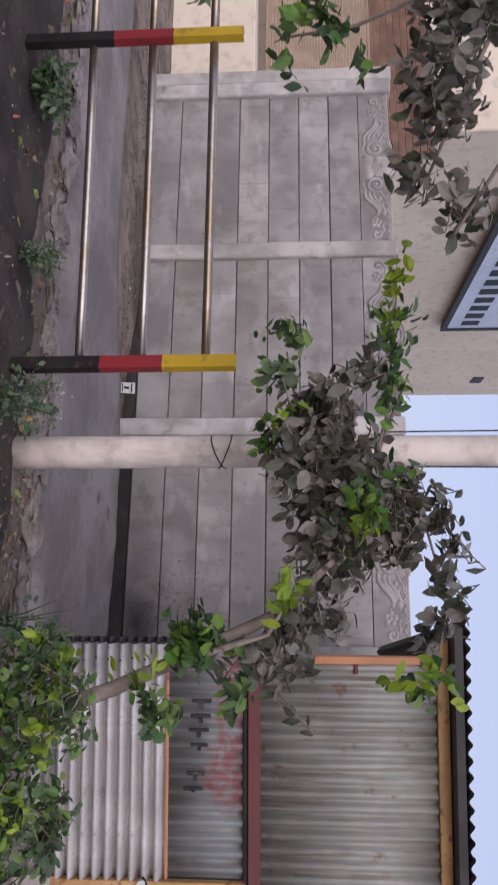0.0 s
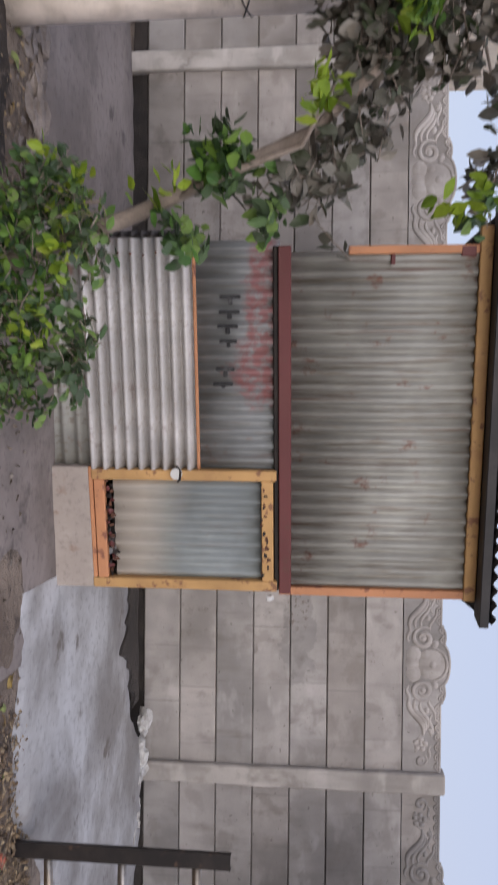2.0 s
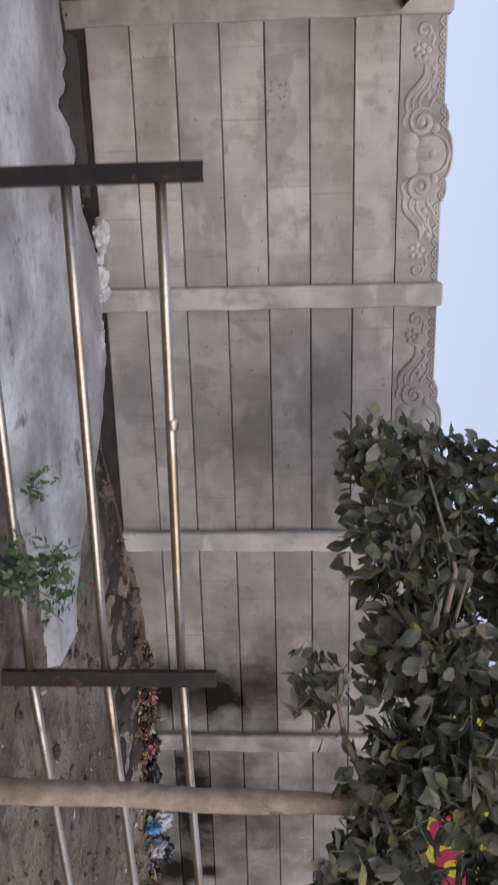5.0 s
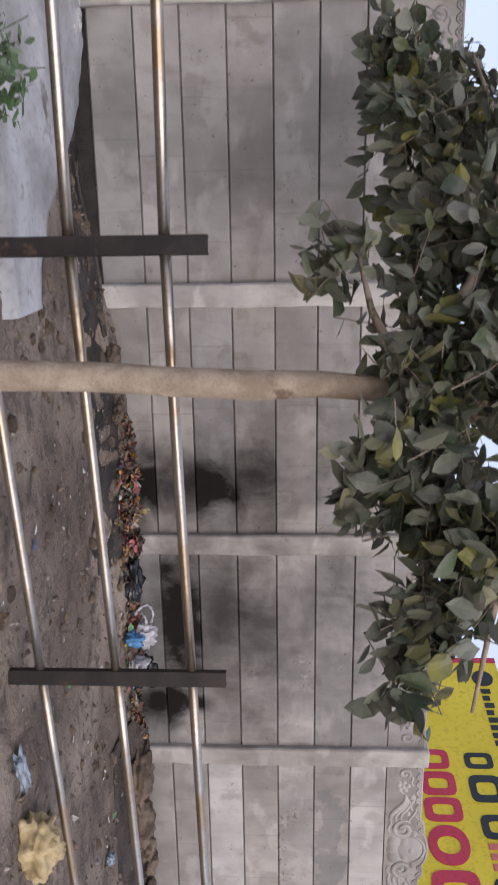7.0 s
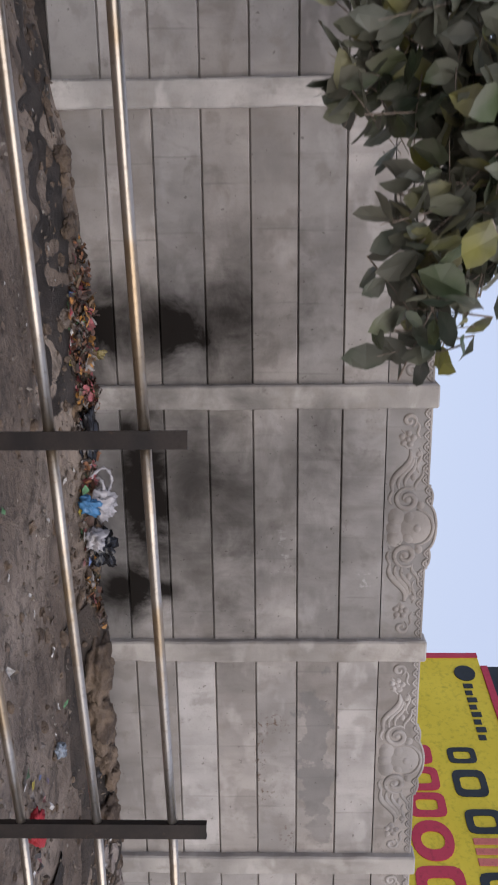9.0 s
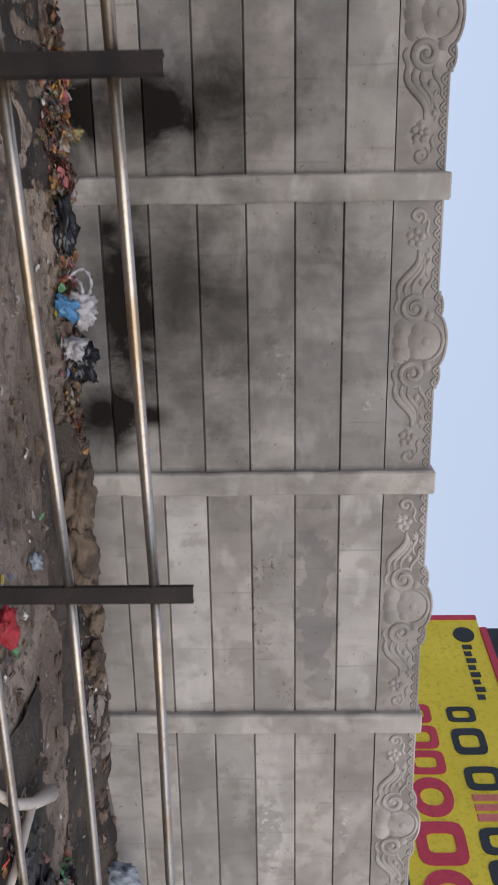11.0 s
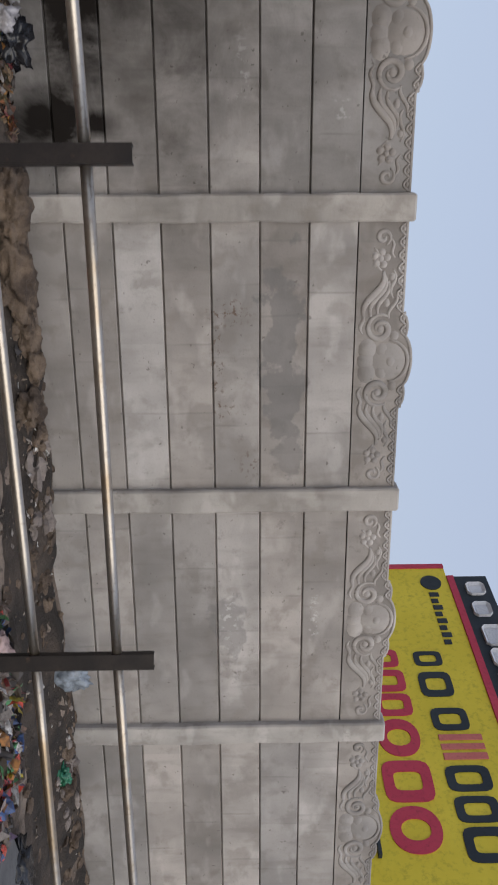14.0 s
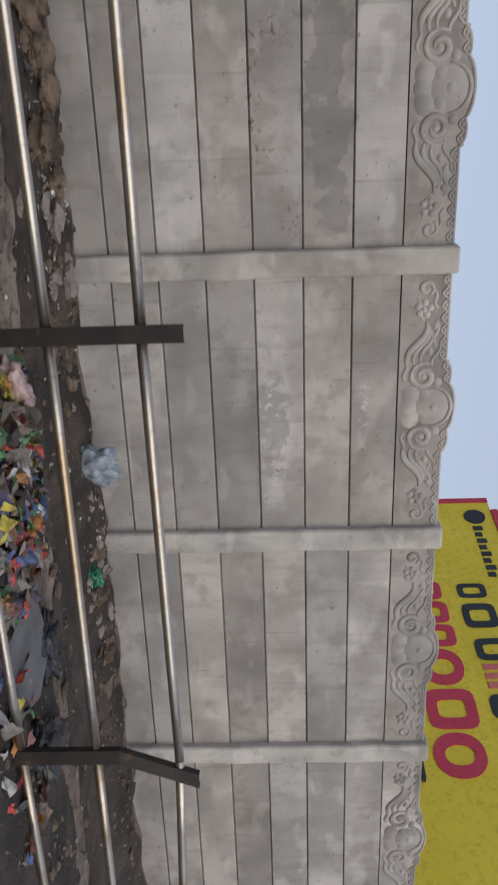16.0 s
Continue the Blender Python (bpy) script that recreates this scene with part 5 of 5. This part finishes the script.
# ---- rubbish ----
def lump(name, seed, x, y, sx, sy, sz, material, label, category, turn=0, rough=0.5, lift=0.0):
    bm = crumple(seed, sx, sy, sz, rough, 4)
    for v in bm.verts:
        c = Vector((v.co.x / sx, v.co.y / sy, v.co.z / sz))
        ridge = (1 - 2.2 * abs(noise.noise(c * 1.9 + Vector((seed, 2, 1))))) * 0.7 + (1 - 2.2 * abs(noise.noise(c * 4.3 + Vector((1, seed, 4))))) * 0.35
        k = 0.84 + 0.24 * ridge
        v.co = Vector((v.co.x * k, v.co.y * k, v.co.z * (0.9 + 0.2 * ridge)))
    bmesh.ops.transform(bm, matrix=pose(x, y, ground_z(x, y) + lift, 0, 0, turn), verts=bm.verts)
    return tagged(part(name, bm, material, None, "", True), label, category, "rubbish")


bag = lump("plastic_bag", 3, 8.62, 7.56, 0.13, 0.07, 0.10, BAG_WHITE, "crumpled white plastic bag with open handles against the wall", "bag", 20, 0.45, 0.04)
for cx, cz, rx, rz, lean in ((8.46, 0.19, 0.085, 0.065, 0.03), (8.50, 0.16, 0.06, 0.05, -0.03)):
    pts = [(cx + rx * math.cos(a) * (1 + 0.12 * math.sin(3 * a)), 7.58 + lean * math.sin(a), cz + rz * math.sin(a)) for a in [2 * math.pi * k / 22 for k in range(23)]]
    tube("handle_loop", pts, [0.011 + 0.007 * math.sin(2.6 * k) for k in range(23)], BAG_WHITE, bag, "loop of a torn white handle", 7)
lump("plastic_bag", 4, 8.60, 7.47, 0.15, 0.07, 0.09, BAG_BLUE, "torn blue plastic bag in the rubbish", "bag", 60, 0.45)
lump("plastic_bag", 5, 8.84, 7.50, 0.12, 0.08, 0.09, BAG_WHITE, "pale lilac plastic bag in the rubbish", "bag", 100, 0.4)
lump("plastic_bag", 6, 8.95, 7.56, 0.16, 0.10, 0.11, BAG_BLACK, "black plastic bag against the sooty wall", "bag", 10, 0.6)
lump("plastic_bag", 7, 8.12, 7.50, 0.20, 0.10, 0.08, BAG_BLACK, "black plastic sheet in the rubbish", "bag", 0, 0.5)
lump("wrapper", 8, 7.60, 7.60, 0.045, 0.02, 0.07, GOLD, "shiny gold wrapper on the litter heap", "wrapper", 40, 0.8, 0.06)
lump("plastic_bag", 9, 12.97, 7.50, 0.20, 0.10, 0.15, BAG_CLEAR, "clear bluish plastic bag leaning on the wall", "bag", 30, 0.4)
lump("plastic_bag", 10, 13.75, 7.38, 0.12, 0.06, 0.06, BAG_GREEN, "dark green plastic scrap at the foot of the wall", "bag", 0, 0.7)
lump("plastic_bag", 11, 12.10, 6.46, 0.17, 0.08, 0.09, BAG_PINK, "dirty pinkish plastic bag on the earth", "bag", 15, 0.45)
lump("red_rag", 12, 10.02, 6.12, 0.14, 0.10, 0.06, CLOTH_RED, "crumpled red rag on the earth", "rag", 30, 0.5)
lump("black_sheet", 13, 11.35, 5.98, 0.30, 0.20, 0.06, BAG_BLACK, "crumpled black plastic sheet on the earth", "sheet", 30, 0.55)
lump("straw_sack", 14, 8.45, 5.25, 0.20, 0.15, 0.12, SACK, "yellowish straw-filled sack under the railing", "sack", 20, 0.4)
lump("plastic_bag", 15, 8.05, 5.28, 0.16, 0.07, 0.03, BAG_CLEAR, "flattened pale blue plastic bag on the earth", "bag", 20, 0.5)
lump("plastic_bag", 16, 9.9, 6.65, 0.09, 0.05, 0.04, BAG_CLEAR, "small pale blue plastic scrap on the earth", "bag", 50, 0.5)
for k, (x, y, sx, sy, sz) in enumerate(((11.72, 6.10, 0.24, 0.16, 0.08), (12.05, 6.12, 0.24, 0.16, 0.05), (12.40, 5.92, 0.25, 0.18, 0.05), (13.02, 6.22, 0.22, 0.16, 0.06), (13.62, 6.45, 0.28, 0.16, 0.07), (14.05, 6.15, 0.3, 0.2, 0.08))):
    lump("black_sheet", 30 + k, x, y, sx, sy, sz, BAG_BLACK, "crumpled black plastic sheet in the rubbish heap", "sheet", 47 * k, 0.5)
branch = thing("fallen_branch", "bare pale forked branch lying on the earth", "branch")
tube("limb", [(11.15, 6.28, 0.10), (11.02, 6.05, 0.08), (10.85, 5.85, 0.06), (10.55, 5.6, 0.05)], [0.05, 0.032, 0.028, 0.022], POLE, branch, "", 10)
tube("limb", [(11.0, 6.02, 0.08), (11.15, 5.75, 0.06), (11.2, 5.5, 0.05)], [0.026, 0.022, 0.016], POLE, branch, "", 10)
bm = bmesh.new()
pts = [(-0.30, -0.22), (0.12, -0.27), (0.31, -0.05), (0.24, 0.24), (-0.1, 0.28), (-0.32, 0.1)]
f = bm.faces.new([bm.verts.new((a, b, 0)) for a, b in pts])
ex = bmesh.ops.extrude_face_region(bm, geom=[f])
bmesh.ops.translate(bm, vec=(0, 0, 0.05), verts=[v for v in ex["geom"] if isinstance(v, bmesh.types.BMVert)])
bmesh.ops.recalc_face_normals(bm, faces=bm.faces)
bmesh.ops.transform(bm, matrix=pose(13.45, 6.12, ground_z(13.45, 6.1) + 0.0, 4, 0, 25), verts=bm.verts)
tagged(part("stone_plate", bm, GREY_PLATE), "broken grey stone plate lying on the earth", "stone plate")
bm = bmesh.new()
box(bm, -0.05, 0.05, -0.012, 0.012, 0, 0.13, 0.003)
bmesh.ops.transform(bm, matrix=pose(-2.10, 7.55, ground_z(-2.1, 7.55) + 0.015, -14, 0, 8), verts=bm.verts)
carton = tagged(part("carton", bm, WHITE), "small white carton with black print leaning on the wall", "carton")
for z0, z1, w in ((0.09, 0.105, 0.04), (0.03, 0.075, 0.012), (0.012, 0.02, 0.04)):
    boxed("print", (-w, w, -0.0155, -0.013, z0, z1), INK, carton, "", 0.0, pose(-2.10, 7.55, ground_z(-2.1, 7.55) + 0.015, -14, 0, 8))

scatter_wrappers("litter_heap", [(7.05, 8.1, 7.44, 7.72, 0.10, 480), (8.0, 9.6, 7.44, 7.70, 0.05, 230), (6.85, 7.2, 7.5, 7.7, 0.03, 40)], RUST_LEAVES, (0.02, 0.10), 41, "red-brown heap of wrappers and dead leaves along the wall", "litter")
scatter_wrappers("litter_heap", [(12.0, 13.15, 5.75, 6.70, 0.13, 430), (12.0, 13.0, 6.2, 6.8, 0.07, 110), (13.0, 14.4, 5.6, 6.2, 0.05, 40)], LITTER, (0.04, 0.16), 48, "colourful heap of wrappers, packets and film on the earth", "litter")
scatter_lumps("earth_crumbs", [(5.9, 16.5, 7.30, 7.70, 620), (9.4, 12.0, 7.35, 7.65, 160), (5.6, 15.5, 5.0, 7.3, 520), (-1.4, 2.2, 7.1, 7.65, 130), (2.4, 5.8, 7.3, 7.68, 150)], CLOD, (0.006, 0.042), 49, "crumbs and lumps of brown earth", "earth")
scatter_wrappers("fallen_leaves", [(-5.0, 0.3, 3.7, 4.70, 0.0, 130), (2.4, 3.4, 4.3, 4.8, 0.0, 30)], DEAD_LEAF, (0.03, 0.075), 51, "yellow and brown fallen leaves on dark soil", "leaves")
scatter_lumps("broken_stone", [(-4.6, 0.3, 4.66, 4.98, 150), (11.2, 11.9, 7.35, 7.62, 46), (13.3, 14.2, 7.3, 7.62, 40)], STONE, (0.012, 0.06), 50, "broken grey-brown stones", "stone")
scatter_flakes("litter", [(7.1, 7.9, 7.42, 7.66, 60), (8.2, 9.1, 7.4, 7.62, 60), (6.0, 14, 5.6, 7.4, 16), (10.9, 11.9, 5.7, 6.3, 50), (9.6, 10.3, 5.9, 6.4, 30)], LITTER, (0.03, 0.08), 43, None, "scattered bright plastic scraps", "litter", 1.0, 0.008)
scatter_flakes("scraps", [(5.8, 15.5, 5.2, 7.5, 170), (11.2, 11.8, 7.3, 7.6, 60), (9.5, 15.5, 7.25, 7.62, 60), (-3.2, -0.2, 7.1, 7.6, 50)], SCRAPS, (0.015, 0.06), 44, None, "pale paper and mortar scraps on the earth", "litter", 0.9, 0.006)
scatter_flakes("gravel", [(-6, 2.2, 6.95, 7.7, 900), (5.2, 18, 4.4, 7.65, 4500), (2.2, 5.5, 7.2, 7.7, 500), (-4, 3, 3.6, 4.9, 900)], GRIT, (0.008, 0.035), 45, None, "small stones and crumbs of earth", "gravel", 1.4, 0.002)
scatter_flakes("straw", [(2.6, 5.3, 4.0, 5.0, 5200), (3.2, 4.6, 4.3, 5.1, 2600), (-1.0, 0.6, 3.9, 4.9, 500)], STRAW, (0.006, 0.034), 46, None, "dry straw and dead leaves under the railing", "straw", 1.2, 0.006)

# ---- yellow painted building far behind the wall ----
SIGN = Matrix(((0.206, 0.979, 0, 33.0), (-0.979, 0.206, 0, 46.7), (0, 0, 1, 0), (0, 0, 0, 1)))
def hollow(name, u0, u1, z0, z1, stroke, material, label, power=5.0):
    """A plain rounded ring painted on the wall."""
    n, cu, cz, ru, rz = 32, (u0 + u1) / 2, (z0 + z1) / 2, (u1 - u0) / 2, (z1 - z0) / 2
    verts, faces = [], []
    for k in range(n):
        a = 2 * math.pi * k / n
        c, d = math.cos(a), math.sin(a)
        r = (abs(c) ** power + abs(d) ** power) ** (-1 / power)
        for inner in (0, 1):
            w = ru * 2 * stroke * 0.9 if inner else 0.0
            for depth in (-0.05, 0.0):
                verts.append(SIGN @ Vector((cu + (ru - w) * r * c, depth, cz + (rz - w * rz / ru * 0.8) * r * d)))
    for k in range(n):
        p, q = 4 * k, 4 * ((k + 1) % n)
        faces += [(p, q, q + 2, p + 2), (p, p + 1, q + 1, q), (p + 2, q + 2, q + 3, p + 3)]
    raw(name, verts, faces, material, house, label)


house = thing("building", "far building with a yellow wall painted with advert shapes", "building")
boxed("wall", (-0.25, 30, 0, 14, -0.5, 14.1), PAINT_YELLOW, house, "", 0.02, SIGN)
boxed("red_border", (-0.27, 0.12, -0.06, 0.0, 0, 14.1), PAINT_RED, house, "crimson border strip", 0.0, SIGN)
boxed("red_border", (0.86, 30, -0.08, 14, 14.1, 14.5), PAINT_RED, house, "crimson border strip", 0.0, SIGN)
boxed("parapet", (0.86, 30, 0, 14, 14.5, 16.5), PAINT_NAVY, house, "black name board on the parapet", 0.02, SIGN)
for u0, u1, z0, z1 in ((1.6, 2.6, 15.0, 16.1), (3.3, 4.4, 14.95, 16.0), (5.2, 6.7, 15.0, 16.15), (7.0, 8.2, 15.0, 16.1), (8.5, 9.6, 15.0, 16.0), (10.2, 11.6, 15.0, 16.1), (12.0, 13.4, 15.0, 16.1)):
    boxed("board_shape", (u0, u1, -0.05, 0.0, z0, z1), PAINT_WHITE, house, "white blocked-out board shape", 0.2, SIGN)
for u0, u1, z0, z1 in ((7.03, 8.05, 10.8, 12.3), (8.49, 10.13, 10.75, 12.45), (10.87, 12.22, 10.9, 12.7), (14.22, 15.56, 10.85, 12.9), (15.81, 17.09, 10.9, 12.85), (17.3, 18.9, 10.9, 12.9)):
    hollow("navy_shape", u0, u1, z0, z1, 0.28, PAINT_NAVY, "navy advert block")
for u0, u1 in ((12.45, 12.8), (12.98, 13.33), (13.5, 13.89)):
    boxed("pink_shape", (u0, u1, -0.05, 0.0, 11.0, 13.1), PAINT_PINK, house, "pink advert stripe", 0.024, SIGN)
for u0, u1, z0, z1 in ((6.85, 8.1, 8.3, 9.95), (8.3, 9.75, 8.25, 10.05), (9.9, 11.3, 8.2, 10.1), (11.5, 13.65, 8.1, 10.1), (13.9, 16.05, 7.95, 10.2), (16.25, 18.47, 7.85, 10.1)):
    hollow("crimson_shape", u0, u1, z0, z1, 0.30, PAINT_RED, "crimson advert block", 2.2 if u0 in (11.5, 16.25) else 5.0)
for q in range(8):
    boxed("navy_bar", (2.3 + 0.55 * q, 2.68 + 0.55 * q, -0.05, 0.0, 12.72, 13.28 - 0.14 * (q % 2)), PAINT_NAVY, house, "small navy advert bar", 0.024, SIGN)
bm = bmesh.new()
bmesh.ops.create_cone(bm, cap_ends=True, segments=24, radius1=0.62, radius2=0.62, depth=0.08, matrix=Matrix.Translation((1.45, -0.02, 13.03)) @ pose(0, 0, 0, 90, 0, 0))
bmesh.ops.transform(bm, matrix=SIGN, verts=bm.verts)
part("round_mark", bm, PAINT_NAVY, house, "round navy mark")
boxed("ledge", (16.3, 18.6, -0.3, 0.0, 7.15, 7.3), PAINT_NAVY, house, "dark window ledge", 0.0, SIGN)

# ---- beige building and slatted stall on the left ----
BM = Matrix(((0.118, -0.993, 0, -9.05), (-0.993, -0.118, 0, 26.0), (0, 0, 1, 0), (0, 0, 0, 1)))
beige = thing("building", "plain beige plastered building with a pale banner hung on it", "building")
boxed("wall", (0, 15.5, 0, 9, -0.5, 12.5), BEIGE, beige, "", 0.02, BM)
for u, z in ((1.6, 6.75), (4.6, 7.4), (8.0, 7.4)):
    boxed("vent", (u, u + 0.6, -0.03, 0.05, z, z + 0.32), STEEL, beige, "dark vent hole", 0.0, BM)
boxed("rain_ledge", (0, 15.5, -0.12, 0.0, 2.9, 3.05), BEIGE, beige, "", 0.01, BM)
banner = thing("banner", "pale blue printed banner in a black frame on the beige building", "banner")
boxed("cloth", (7.25, 13.8, -0.16, -0.10, 5.05, 8.9), BANNER, banner, "", 0.0, BM)
boxed("frame_bar", (7.15, 7.27, -0.2, -0.08, 4.95, 9.0), INK, banner, "black frame bar", 0.0, BM)
boxed("frame_bar", (7.15, 13.9, -0.2, -0.08, 4.93, 5.05), INK, banner, "black frame bar", 0.0, BM)
for k in range(9):
    boxed("printed_bar", (7.5 + 0.5 * k, 7.78 + 0.5 * k, -0.175, -0.162, 5.35, 5.75), PAINT_NAVY, banner, "unreadable dark print", 0.0, BM)
for k in range(3):
    boxed("printed_shape", (7.5 + 1.3 * k, 8.2 + 1.3 * k, -0.175, -0.162, 6.5, 7.1), GREY_PLATE, banner, "grey printed shape", 0.0, BM)

stall = thing("stall", "low stall with tan slatted blind and brown boarded side", "stall")
boxed("step", (-9.5, -6.0, 8.6, 9.3, -0.3, 1.0), BEIGE, stall, "beige plastered base", 0.01)
for k in range(36):
    boxed("slat", (-10.5, -6.05, 8.9, 8.93, 1.12 + 0.036 * k, 1.15 + 0.036 * k), TAN_SLAT, stall, "", 0.0)
for k in range(9):
    boxed("board", (-10.5, -5.55, 8.94, 8.98, 2.42 + 0.085 * k - 0.05, 2.50 + 0.085 * k - 0.052), BROWN_WOOD, stall, "brown board", 0.0)

# ---- pieces of the wall ----
for k in range(FIRST, LAST + 1):
    p = new("concrete_post", post_mesh)
    p.parent, p.location = wall_north, (POST_X[k], WALL_Y, 0.004 * math.sin(3.1 * k))
    if k == FIRST:
        p = new("concrete_post", post_mesh)
        p.parent, p.location = wall_north, (POST_X[k] - POST_W - 0.01, WALL_Y + 0.02, 0.012)
    if k < LAST:
        edges = [0, 0.327, 0.624, 0.919] + [PANEL_H * j for j in range(4, 8)] if k >= 3 else [PANEL_H * j for j in range(8)]
        for j in range(8):
            top = j == 7
            q = new("coping_panel" if top else "panel", coping_mesh if top else panel_mesh)
            q.parent = wall_north
            q.location = (POST_X[k] + POST_W, WALL_Y + 0.003 * math.sin(5.3 * k + 2.1 * j), j * PANEL_H)
            q.location.z, q.scale.z = (edges[j], (edges[j + 1] - edges[j]) / PANEL_H) if not top else (j * PANEL_H, 1)
            q.scale.x = (POST_X[k + 1] - POST_X[k] - POST_W) / BAY
            if top:
                r = new("relief", relief_mesh)
                r.parent = q
        # footing coloured near black to paint the deep shade under the lowest panel
        boxed("footing", (POST_X[k] + POST_W - 0.03, POST_X[k + 1] + 0.03, WALL_Y + 0.02, WALL_Y + 0.05, -0.4, -0.006), MUD_AND_SHADE, wall_north, "recessed footing, coloured dark as the deep shade below the panels", 0.0)
